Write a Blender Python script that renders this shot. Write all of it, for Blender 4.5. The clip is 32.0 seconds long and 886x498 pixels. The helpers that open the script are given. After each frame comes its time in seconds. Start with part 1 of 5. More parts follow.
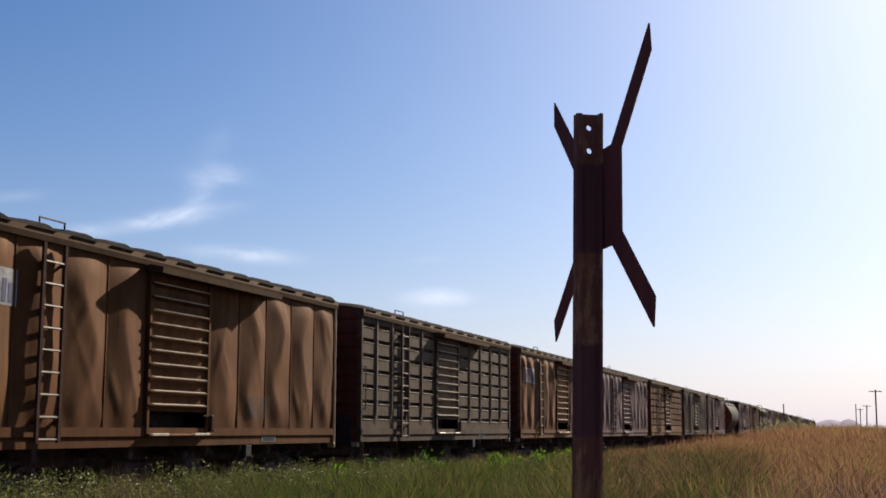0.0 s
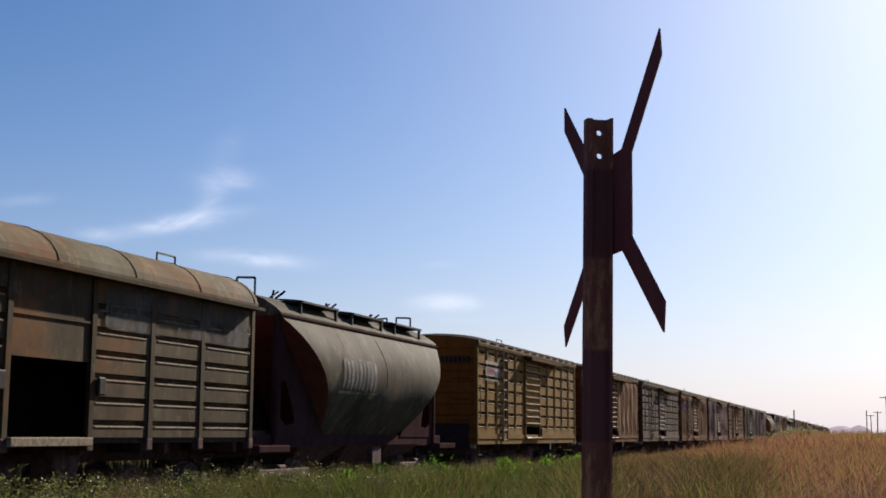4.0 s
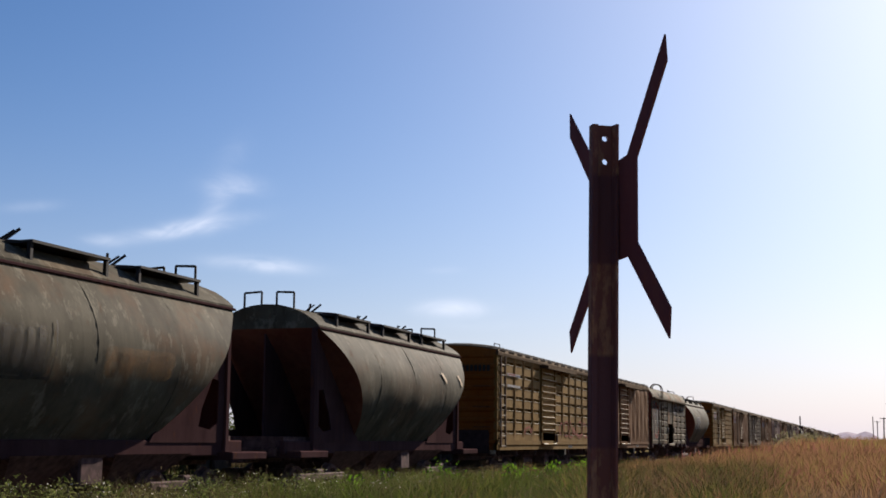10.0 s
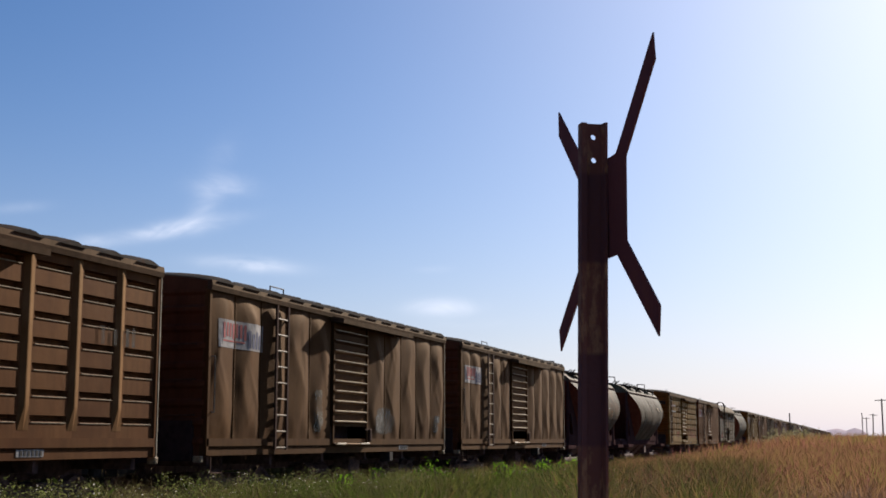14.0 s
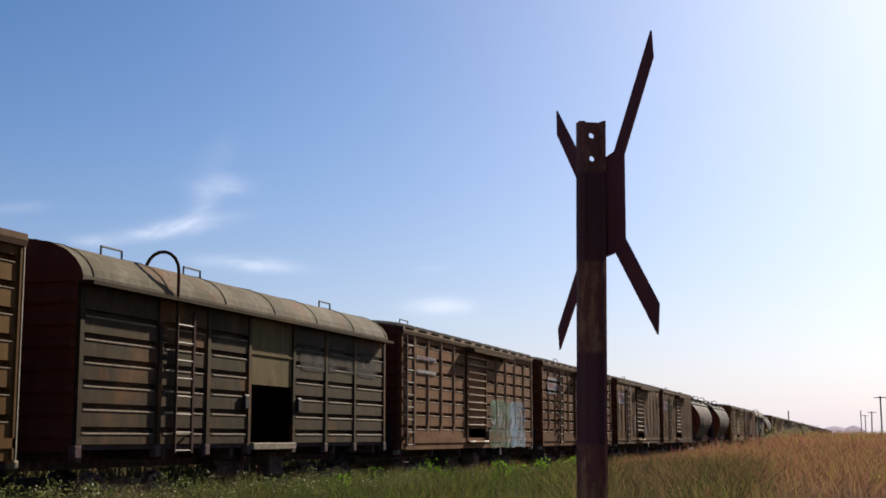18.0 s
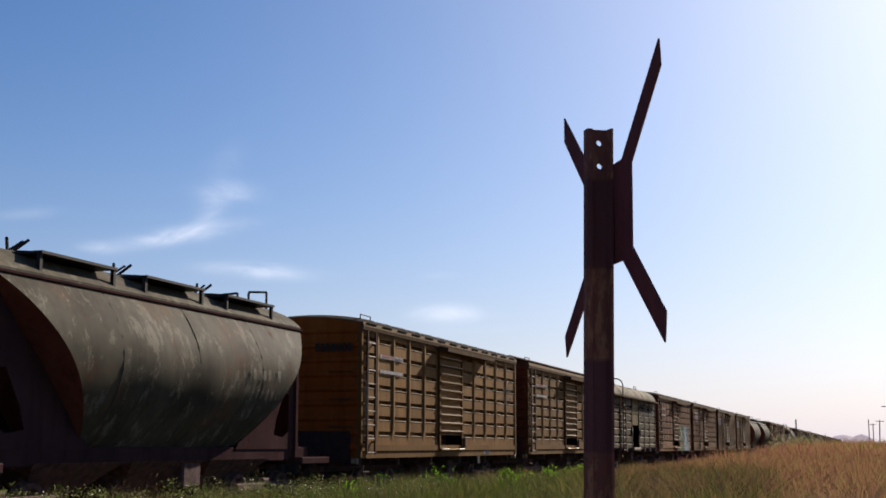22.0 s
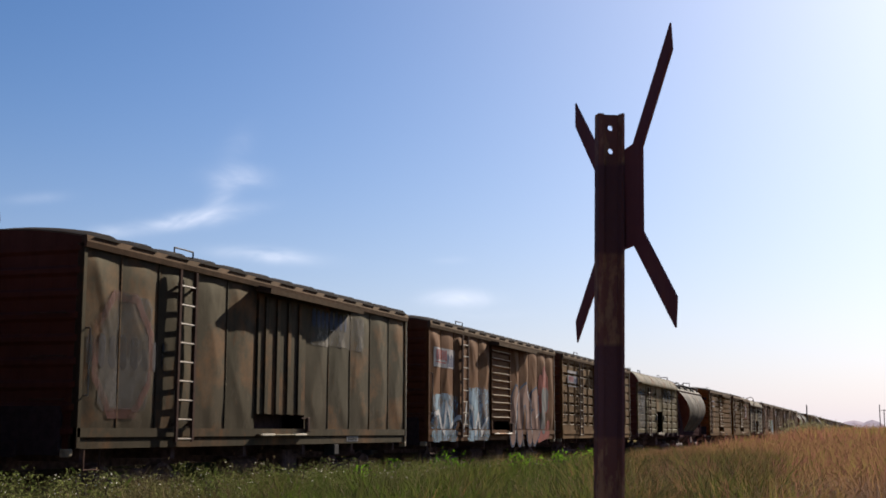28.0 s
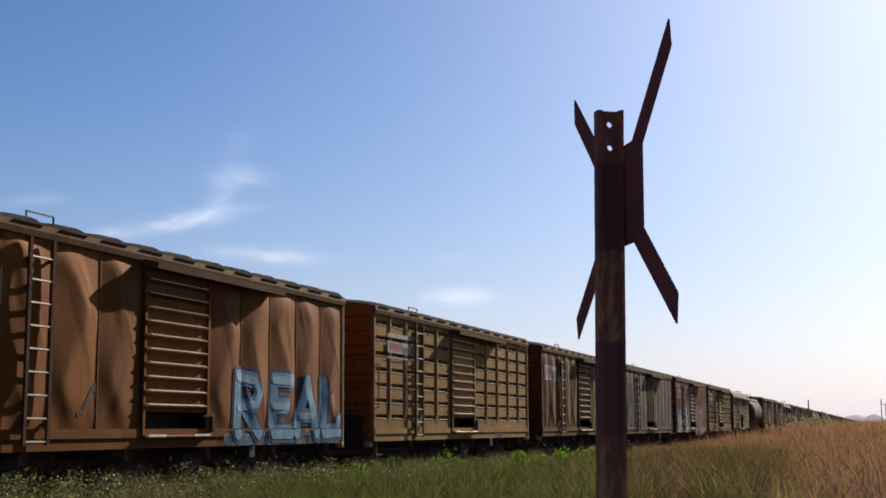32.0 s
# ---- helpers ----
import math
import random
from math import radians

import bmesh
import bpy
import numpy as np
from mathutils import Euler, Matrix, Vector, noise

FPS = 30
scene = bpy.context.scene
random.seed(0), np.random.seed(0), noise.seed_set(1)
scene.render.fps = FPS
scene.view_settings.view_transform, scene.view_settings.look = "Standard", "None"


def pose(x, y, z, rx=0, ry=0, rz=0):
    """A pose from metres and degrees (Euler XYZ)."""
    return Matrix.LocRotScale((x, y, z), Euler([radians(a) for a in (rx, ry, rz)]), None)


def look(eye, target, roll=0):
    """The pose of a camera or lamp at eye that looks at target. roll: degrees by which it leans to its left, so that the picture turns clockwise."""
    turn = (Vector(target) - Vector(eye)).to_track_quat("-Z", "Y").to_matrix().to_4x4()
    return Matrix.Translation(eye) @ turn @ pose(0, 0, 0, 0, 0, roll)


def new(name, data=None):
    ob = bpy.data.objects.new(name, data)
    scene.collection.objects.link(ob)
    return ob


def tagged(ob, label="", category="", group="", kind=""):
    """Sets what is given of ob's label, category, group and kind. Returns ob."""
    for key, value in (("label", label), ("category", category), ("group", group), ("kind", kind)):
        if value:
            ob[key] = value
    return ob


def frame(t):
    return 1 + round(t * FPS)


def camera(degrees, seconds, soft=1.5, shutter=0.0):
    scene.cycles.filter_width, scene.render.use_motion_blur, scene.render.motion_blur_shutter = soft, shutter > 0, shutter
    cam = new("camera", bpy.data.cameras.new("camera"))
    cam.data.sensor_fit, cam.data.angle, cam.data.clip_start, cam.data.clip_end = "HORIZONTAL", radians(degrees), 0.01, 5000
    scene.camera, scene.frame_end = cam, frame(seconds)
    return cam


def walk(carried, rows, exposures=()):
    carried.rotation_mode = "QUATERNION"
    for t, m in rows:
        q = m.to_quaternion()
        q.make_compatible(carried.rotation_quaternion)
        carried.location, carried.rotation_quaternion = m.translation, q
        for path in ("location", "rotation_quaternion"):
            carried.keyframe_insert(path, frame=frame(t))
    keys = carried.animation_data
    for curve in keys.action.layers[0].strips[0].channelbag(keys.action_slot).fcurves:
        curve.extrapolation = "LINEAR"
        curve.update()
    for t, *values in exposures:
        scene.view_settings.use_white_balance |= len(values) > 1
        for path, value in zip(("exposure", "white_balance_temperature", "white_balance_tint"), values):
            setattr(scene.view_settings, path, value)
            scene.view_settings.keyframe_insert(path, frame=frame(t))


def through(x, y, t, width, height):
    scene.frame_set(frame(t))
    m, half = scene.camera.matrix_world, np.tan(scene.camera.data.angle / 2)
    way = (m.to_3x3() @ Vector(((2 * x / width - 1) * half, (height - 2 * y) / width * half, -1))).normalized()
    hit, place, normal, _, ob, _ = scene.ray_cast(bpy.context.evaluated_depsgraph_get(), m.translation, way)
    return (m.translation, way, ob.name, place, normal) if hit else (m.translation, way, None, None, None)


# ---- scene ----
# the camera: a tripod-like hand-held stand beside the track, eye 1.5 m above the ground
EYE_Z = 1.5
cam = camera(38.23, 32.0, soft=1.7)


def aim(yaw, pitch, roll):
    return pose(0, 0, EYE_Z, 90 + pitch, 0, yaw) @ pose(0, 0, 0, 0, 0, roll)


AIM = [
    (0, 17.640, 8.050, 0.145), (0.5, 17.694, 8.102, 0.085), (1, 17.794, 8.044, 0.121), (1.5, 17.826, 7.994, 0.453), (2, 17.955, 8.072, 0.307),
    (2.5, 18.028, 8.171, 0.212), (3, 18.042, 8.272, 0.327), (3.5, 18.081, 8.282, 0.352), (5.5, 18.074, 8.173, 0.205), (6, 18.106, 8.239, 0.101),
    (6.5, 18.098, 8.329, 0.169), (7, 18.254, 8.378, 0.045), (7.5, 18.250, 8.391, 0.153), (8, 18.326, 8.456, -0.091), (8.5, 18.272, 8.480, -0.099),
    (9, 18.343, 8.558, -0.227), (9.5, 18.331, 8.585, 0.128), (10, 18.335, 8.525, 0.379), (10.5, 18.207, 8.350, 0.351), (11, 18.187, 8.406, 0.143),
    (11.5, 18.061, 8.462, 0.239), (12, 18.070, 8.518, 0.061), (12.5, 18.059, 8.489, 0.106), (13, 18.088, 8.496, 0.001), (13.5, 17.998, 8.443, 0.088),
    (14, 17.860, 8.487, 0.020), (14.5, 17.818, 8.447, 0.129), (16.5, 17.679, 8.270, -0.135), (17, 17.702, 8.351, -0.211), (17.5, 17.697, 8.396, -0.164),
    (18, 17.789, 8.434, -0.173), (18.5, 17.776, 8.379, -0.055), (19, 17.826, 8.337, -0.485), (19.5, 17.812, 8.331, -0.106), (20, 17.881, 8.390, -0.278),
    (20.5, 17.877, 8.424, 0.133), (21, 17.896, 8.561, 0.022), (21.5, 17.943, 8.700, -0.035), (22, 18.116, 8.758, 0.034), (22.5, 18.152, 8.842, -0.440),
    (23, 18.159, 8.870, -0.156), (23.5, 18.144, 8.859, -0.128), (24, 18.296, 8.826, -0.205), (24.5, 18.399, 8.695, 0.378), (25, 18.529, 8.594, -0.011),
    (25.5, 18.577, 8.476, -0.000), (27.5, 18.648, 8.149, -0.265), (28, 18.599, 8.079, 0.188), (28.5, 18.593, 8.195, -0.363), (29, 18.602, 8.234, -0.527),
    (29.5, 18.618, 8.205, -0.326), (30, 18.653, 8.201, -0.165), (30.5, 18.680, 8.132, 0.124), (31, 18.696, 8.106, -0.158), (31.5, 18.625, 8.086, -0.127),
    (32, 18.609, 7.996, -0.325),
]
walk(cam, [(t, aim(yaw, pitch, roll)) for t, yaw, pitch, roll in AIM], exposures=[(0, 0.97, 6050, 15), (32, 0.97, 6050, 15)])

# ---- light ----
SUN_AZ, SUN_EL = 10.5, 25.0     # degrees to the right of the track's direction, degrees up


def light():
    world = bpy.data.worlds.new("world")
    scene.world = world
    world.use_nodes = True
    nt = world.node_tree
    nt.nodes.clear()
    N, L = nt.nodes.new, nt.links.new

    def math_node(op, a, b=None, c=None):
        n = N("ShaderNodeMath")
        n.operation = op
        for i, v in enumerate((a, b, c)):
            if v is None:
                continue
            if isinstance(v, (int, float)):
                n.inputs[i].default_value = v
            else:
                L(v, n.inputs[i])
        return n.outputs[0]

    sky = N("ShaderNodeTexSky")
    sky.sky_type = "NISHITA"
    sky.sun_disc = False
    sky.sun_elevation = radians(SUN_EL)
    sky.sun_rotation = radians(SUN_AZ)
    sky.altitude = 30
    sky.air_density, sky.dust_density, sky.ozone_density = 1.0, 0.78, 5.5
    # thin wisps of cirrus: soft ellipses in the plane one unit ahead, broken up by streaky noise
    tc = N("ShaderNodeTexCoord")
    sep = N("ShaderNodeSeparateXYZ")
    L(tc.outputs["Generated"], sep.inputs[0])
    ahead = math_node("MAXIMUM", sep.outputs[1], 0.05)
    u = math_node("DIVIDE", math_node("MULTIPLY", sep.outputs[0], -1.0), ahead)
    v = math_node("DIVIDE", sep.outputs[2], ahead)
    comb = N("ShaderNodeCombineXYZ")
    L(u, comb.inputs[0]), L(v, comb.inputs[1])
    noise_t = N("ShaderNodeTexNoise")
    noise_t.inputs["Scale"].default_value = 26
    noise_t.inputs["Detail"].default_value = 6
    noise_t.inputs["Distortion"].default_value = 0.7
    m = N("ShaderNodeMapping")
    m.inputs["Scale"].default_value = (0.7, 1.5, 1)
    m.inputs["Rotation"].default_value = (0, 0, 0.16)
    L(comb.outputs[0], m.inputs[0]), L(m.outputs[0], noise_t.inputs["Vector"])
    total = None
    for cu, cv, ru, rv, tilt, power in ((0.578, 0.1865, 0.05, 0.0070, -0.10, 0.8), (0.53, 0.2235, 0.026, 0.009, 0.1, 0.5),
                                        (0.545, 0.205, 0.013, 0.018, 0.5, 0.28), (0.500, 0.151, 0.040, 0.0058, 0.10, 0.8),
                                        (0.3205, 0.1075, 0.025, 0.0062, 0.03, 1.0), (0.66, 0.179, 0.02, 0.005, 0.1, 0.4),
                                        (0.742, 0.215, 0.03, 0.005, 0.0, 0.15), (0.33, 0.140, 0.014, 0.003, 0.0, 0.15),
                                        (0.305, 0.094, 0.03, 0.004, 0.0, 0.2), (0.528, 0.252, 0.02, 0.012, -0.5, 0.12)):
        c, s = math.cos(tilt), math.sin(tilt)
        du, dv = math_node("SUBTRACT", u, cu), math_node("SUBTRACT", v, cv)
        a = math_node("MULTIPLY_ADD", du, c / ru, math_node("MULTIPLY", dv, s / ru))
        b = math_node("MULTIPLY_ADD", dv, c / rv, math_node("MULTIPLY", du, -s / rv))
        r2 = math_node("MULTIPLY_ADD", a, a, math_node("MULTIPLY", b, b))
        g = math_node("MULTIPLY", math_node("EXPONENT", math_node("MULTIPLY", r2, -1.0)), power)
        total = g if total is None else math_node("ADD", total, g)
    streak = N("ShaderNodeMapRange")
    streak.inputs["From Min"].default_value, streak.inputs["From Max"].default_value = 0.25, 0.8
    L(noise_t.outputs["Fac"], streak.inputs["Value"])
    cover = math_node("MULTIPLY", total, streak.outputs[0])
    # pale haze low over the horizon
    low = math_node("MULTIPLY", math_node("EXPONENT", math_node("MULTIPLY", math_node("MAXIMUM", sep.outputs[2], 0.0), -11.5)), 0.9)
    # the haze and the glow of the dusty air are brightest towards the sun
    az, el = radians(SUN_AZ), radians(SUN_EL)
    way = Vector((math.sin(az) * math.cos(el), math.cos(az) * math.cos(el), math.sin(el)))
    near = N("ShaderNodeVectorMath")
    near.operation = "DOT_PRODUCT"
    L(tc.outputs["Generated"], near.inputs[0])
    near.inputs[1].default_value = way
    sunward = N("ShaderNodeMapRange")
    sunward.inputs["From Min"].default_value, sunward.inputs["From Max"].default_value = -0.3, 0.62
    sunward.inputs["To Min"].default_value = 0.5
    L(near.outputs["Value"], sunward.inputs["Value"])
    low = math_node("MULTIPLY", low, sunward.outputs[0])
    glow = math_node("MULTIPLY", math_node("EXPONENT", math_node("MULTIPLY", math_node("SUBTRACT", 1.0, near.outputs["Value"]), -16.0)), 0.40)
    haze = N("ShaderNodeMix")
    haze.data_type = "RGBA"
    deep = N("ShaderNodeHueSaturation")
    deep.inputs["Saturation"].default_value = 1.13
    deep.inputs["Value"].default_value = 0.81
    L(sky.outputs[0], deep.inputs["Color"])
    L(low, haze.inputs["Factor"]), L(deep.outputs[0], haze.inputs["A"])
    haze.inputs["B"].default_value = (7.35, 6.85, 7.25, 1)
    mix = N("ShaderNodeMix")
    mix.data_type = "RGBA"
    aureole = N("ShaderNodeMix")
    aureole.data_type = "RGBA"
    L(glow, aureole.inputs["Factor"]), L(haze.outputs["Result"], aureole.inputs["A"])
    aureole.inputs["B"].default_value = (10.5, 10.3, 10.6, 1)
    L(cover, mix.inputs["Factor"]), L(aureole.outputs["Result"], mix.inputs["A"])
    mix.inputs["B"].default_value = (10.5, 10.6, 10.8, 1)
    bg = N("ShaderNodeBackground")
    bg.inputs["Strength"].default_value = 0.0535
    out = N("ShaderNodeOutputWorld")
    L(mix.outputs["Result"], bg.inputs[0]), L(bg.outputs[0], out.inputs[0])
    sun = new("sun", bpy.data.lights.new("sun", "SUN"))
    sun.data.energy, sun.data.angle, sun.data.color = 5.0, radians(0.6), (1.0, 0.88, 0.70)
    sun.matrix_basis = look(way * 200, (0, 0, 0))


light()

# ---- materials ----


def material(name, rough=0.7, metal=0.0):
    mat = bpy.data.materials.new(name)
    mat.use_nodes = True
    nt = mat.node_tree
    bsdf = nt.nodes["Principled BSDF"]
    bsdf.inputs["Roughness"].default_value = rough
    bsdf.inputs["Metallic"].default_value = metal
    return mat, nt, bsdf


def local_coords(nt, spread=40.0):
    """Local coordinates of the piece, shifted by its own chance number."""
    tc, info = nt.nodes.new("ShaderNodeTexCoord"), nt.nodes.new("ShaderNodeObjectInfo")
    mul, add = nt.nodes.new("ShaderNodeMath"), nt.nodes.new("ShaderNodeVectorMath")
    mul.operation, add.operation = "MULTIPLY", "ADD"
    mul.inputs[1].default_value = spread
    nt.links.new(info.outputs["Random"], mul.inputs[0])
    nt.links.new(tc.outputs["Object"], add.inputs[0]), nt.links.new(mul.outputs[0], add.inputs[1])
    return add.outputs[0], info.outputs["Random"]


def noise_node(nt, vec, scale, detail=5, stretch=None, rough=0.6):
    if stretch:
        m = nt.nodes.new("ShaderNodeMapping")
        m.inputs["Scale"].default_value = stretch
        nt.links.new(vec, m.inputs[0])
        vec = m.outputs[0]
    n = nt.nodes.new("ShaderNodeTexNoise")
    n.inputs["Scale"].default_value, n.inputs["Detail"].default_value, n.inputs["Roughness"].default_value = scale, detail, rough
    nt.links.new(vec, n.inputs["Vector"])
    return n.outputs["Fac"]


def ramp(nt, fac, lo, hi, a=0.0, b=1.0):
    n = nt.nodes.new("ShaderNodeMapRange")
    n.inputs["From Min"].default_value, n.inputs["From Max"].default_value = lo, hi
    n.inputs["To Min"].default_value, n.inputs["To Max"].default_value = a, b
    nt.links.new(fac, n.inputs["Value"])
    return n.outputs[0]


def blend(nt, fac, a, b, mode="MIX"):
    n = nt.nodes.new("ShaderNodeMix")
    n.data_type, n.blend_type = "RGBA", mode
    for socket, val in ((n.inputs["Factor"], fac), (n.inputs["A"], a), (n.inputs["B"], b)):
        if isinstance(val, (int, float)):
            socket.default_value = val
        elif isinstance(val, tuple):
            socket.default_value = (*val[:3], 1)
        else:
            nt.links.new(val, socket)
    return n.outputs["Result"]


def bump(nt, bsdf, height, strength, distance=0.01):
    n = nt.nodes.new("ShaderNodeBump")
    n.inputs["Strength"].default_value, n.inputs["Distance"].default_value = strength, distance
    nt.links.new(height, n.inputs["Height"]), nt.links.new(n.outputs[0], bsdf.inputs["Normal"])


def weathered(name, base, faded, rust=(0.09, 0.035, 0.015), rust_amount=0.5, dirt=0.5, rough=0.6, spec=0.03, flakes=0.0, sheen=0.14, stains=0.55, dust=0.012):
    """Old sheet-metal paint: faded blotches, streaks of dirt that run down, rust spots and fine grain."""
    mat, nt, bsdf = material(name, rough, sheen)
    base, faded = tuple(0.68 * c for c in base), tuple(0.70 * c for c in faded)
    # a thin coat of dust that pales the side where it is seen aslant
    bsdf.inputs["Sheen Weight"].default_value, bsdf.inputs["Sheen Roughness"].default_value = dust, 0.45
    bsdf.inputs["Sheen Tint"].default_value = (1.0, 0.84, 0.76, 1)
    bsdf.inputs["Specular Tint"].default_value = (*[min(1.0, 1.6 * c / max(faded)) for c in faded], 1)
    vec, rnd = local_coords(nt)
    big = ramp(nt, noise_node(nt, vec, 0.9, 4), 0.35, 0.68)
    col = blend(nt, big, base, faded)
    tone = ramp(nt, rnd, 0, 1, 0.82, 1.12)
    vn = nt.nodes.new("ShaderNodeVectorMath")
    vn.operation = "SCALE"
    nt.links.new(col, vn.inputs[0]), nt.links.new(tone, vn.inputs["Scale"])
    streaks = ramp(nt, noise_node(nt, vec, 5.0, 6, (1.0, 1.0, 0.10)), 0.46, 0.78, 0, dirt)
    col = blend(nt, streaks, vn.outputs[0], tuple(0.35 * c for c in base))
    spots = ramp(nt, noise_node(nt, vec, 3.2, 8, (1, 1, 0.5), 0.72), 0.66 - 0.14 * rust_amount, 0.74, 0, 0.9)
    col = blend(nt, spots, col, rust)
    if flakes:
        # peeling: pale scabs and broad stains of orange rust
        stain = ramp(nt, noise_node(nt, vec, 0.55, 5, (1, 1, 1.3), 0.65), 0.52, 0.68, 0, stains)
        col = blend(nt, stain, col, (0.17, 0.062, 0.018))
        scab = ramp(nt, noise_node(nt, vec, 2.1, 9, (1, 1.4, 0.8), 0.78), 0.545, 0.60, 0, flakes)
        col = blend(nt, scab, col, tuple(min(0.5, 1.7 * c + 0.02) for c in faded))
        split = ramp(nt, noise_node(nt, vec, 2.6, 9, (1, 1.4, 0.8), 0.78), 0.64, 0.66, 0, flakes)
        col = blend(nt, split, col, tuple(0.4 * c for c in base))
    grain = noise_node(nt, vec, 55, 3)
    col = blend(nt, 0.22, col, blend(nt, grain, (0.25, 0.25, 0.25), (0.85, 0.85, 0.85)), "SOFT_LIGHT")
    nt.links.new(col, bsdf.inputs["Base Color"])
    nt.links.new(ramp(nt, spots, 0, 1, rough, 0.92), bsdf.inputs["Roughness"])
    bsdf.inputs["Specular IOR Level"].default_value = spec
    dent = nt.nodes.new("ShaderNodeMath")
    dent.operation = "MULTIPLY_ADD"
    nt.links.new(noise_node(nt, vec, 2.4, 3, (1, 1, 0.3), 0.5), dent.inputs[0])
    dent.inputs[1].default_value = 1.6
    nt.links.new(noise_node(nt, vec, 7, 6), dent.inputs[2])
    bump(nt, bsdf, dent.outputs[0], 0.22, 0.010)
    return mat


def plain(name, colour, rough=0.75, var=0.3, scale=8.0, metal=0.0):
    mat, nt, bsdf = material(name, rough, metal)
    vec, rnd = local_coords(nt)
    f = ramp(nt, noise_node(nt, vec, scale, 6), 0.3, 0.7)
    nt.links.new(blend(nt, f, tuple(c * (1 - var) for c in colour), tuple(min(1, c * (1 + var)) for c in colour)), bsdf.inputs["Base Color"])
    bsdf.inputs["Specular IOR Level"].default_value = 0.5 if metal else 0.06
    bump(nt, bsdf, noise_node(nt, vec, scale * 5, 4), 0.2, 0.004)
    return mat


PAINT = {
    "ochre": weathered("ochre_paint", (0.106, 0.038, 0.015), (0.160, 0.070, 0.028)),
    "umber": weathered("umber_paint", (0.070, 0.027, 0.010), (0.112, 0.052, 0.020)),
    "orange": weathered("orange_paint", (0.150, 0.050, 0.012), (0.195, 0.082, 0.024)),
    "yellow": weathered("yellow_paint", (0.205, 0.100, 0.024), (0.275, 0.155, 0.055), rust_amount=0.3),
    "amber": weathered("amber_paint", (0.115, 0.050, 0.016), (0.178, 0.090, 0.033)),
    "gold": weathered("golden_orange_paint", (0.165, 0.072, 0.020), (0.235, 0.118, 0.044), rust_amount=0.35),
    "pale": weathered("pale_yellow_paint", (0.230, 0.115, 0.036), (0.300, 0.170, 0.070), rust_amount=0.35),
    # Paler and pinker for far wagons: haze and glare put into the paint.
    "brown": weathered("red_brown_paint", (0.150, 0.065, 0.058), (0.300, 0.185, 0.160)),
    "rust": weathered("rust_orange_paint", (0.150, 0.058, 0.026), (0.240, 0.115, 0.058), rust_amount=0.6),
    "grey": weathered("grey_paint", (0.088, 0.050, 0.034), (0.150, 0.100, 0.070), rust_amount=0.6),
    "taupe": weathered("grey_brown_paint", (0.034, 0.020, 0.013), (0.060, 0.040, 0.025), rust_amount=0.6, flakes=0.2, sheen=0.15),
    "van_grey": weathered("faded_grey_van_paint", (0.060, 0.038, 0.024), (0.108, 0.078, 0.050), rust_amount=0.8, dirt=0.7, flakes=0.35),
    "van_dark": weathered("dark_van_paint", (0.030, 0.017, 0.012), (0.060, 0.036, 0.023), rust_amount=0.8, dirt=0.7, flakes=0.25),
    "van_yellow": weathered("yellowish_van_paint", (0.085, 0.052, 0.020), (0.140, 0.096, 0.046), rust_amount=0.8, dirt=0.7, flakes=0.5),
    "hopper": weathered("cement_grey_paint", (0.080, 0.070, 0.048), (0.150, 0.135, 0.096), rust_amount=0.45, dirt=0.6, flakes=0.45, rough=0.7, sheen=0.0, spec=0.012, stains=0.12),
    "hopper_tan": weathered("cement_tan_paint", (0.084, 0.072, 0.050), (0.158, 0.140, 0.098), rust_amount=0.5, dirt=0.5, flakes=0.5, rough=0.7, sheen=0.0, spec=0.012, stains=0.3),
    # Dark all over: shade on the rib ends put into the colour.
    "rib": weathered("roof_rib_sheet", (0.042, 0.033, 0.027), (0.088, 0.074, 0.058), rust_amount=0.6, rough=0.85, sheen=0.0),
    "roof_grey": weathered("roof_sheet", (0.140, 0.118, 0.070), (0.225, 0.195, 0.130), rust_amount=0.6, dirt=0.4, flakes=0.3, rough=0.85, sheen=0.0),
}
EAVE_PAINT = weathered("dusty_eave_paint", (0.095, 0.051, 0.032), (0.155, 0.088, 0.055), dirt=0.6, rough=0.8)
END_PAINT = {"ochre": weathered("end_ochre", (0.100, 0.034, 0.017), (0.135, 0.052, 0.026)), "orange": weathered("end_orange", (0.240, 0.062, 0.012), (0.27, 0.085, 0.02)),
             "yellow": weathered("end_yellow", (0.250, 0.074, 0.012), (0.285, 0.100, 0.024)), "brown": weathered("end_brown", (0.110, 0.034, 0.022), (0.140, 0.050, 0.034))}
HOPPER_END = weathered("hopper_end_paint", (0.220, 0.074, 0.052), (0.270, 0.105, 0.075), rough=0.9, sheen=0.0)
HOPPER_SILL = weathered("hopper_sill_paint", (0.066, 0.034, 0.036), (0.100, 0.054, 0.052), rough=0.95, sheen=0.0, spec=0.0)
# Pale tan; on the groove lips it stands in for sunlight.
LIP = plain("pale_tan_lit_edge", (0.22, 0.17, 0.11), 0.7, 0.45, 14)
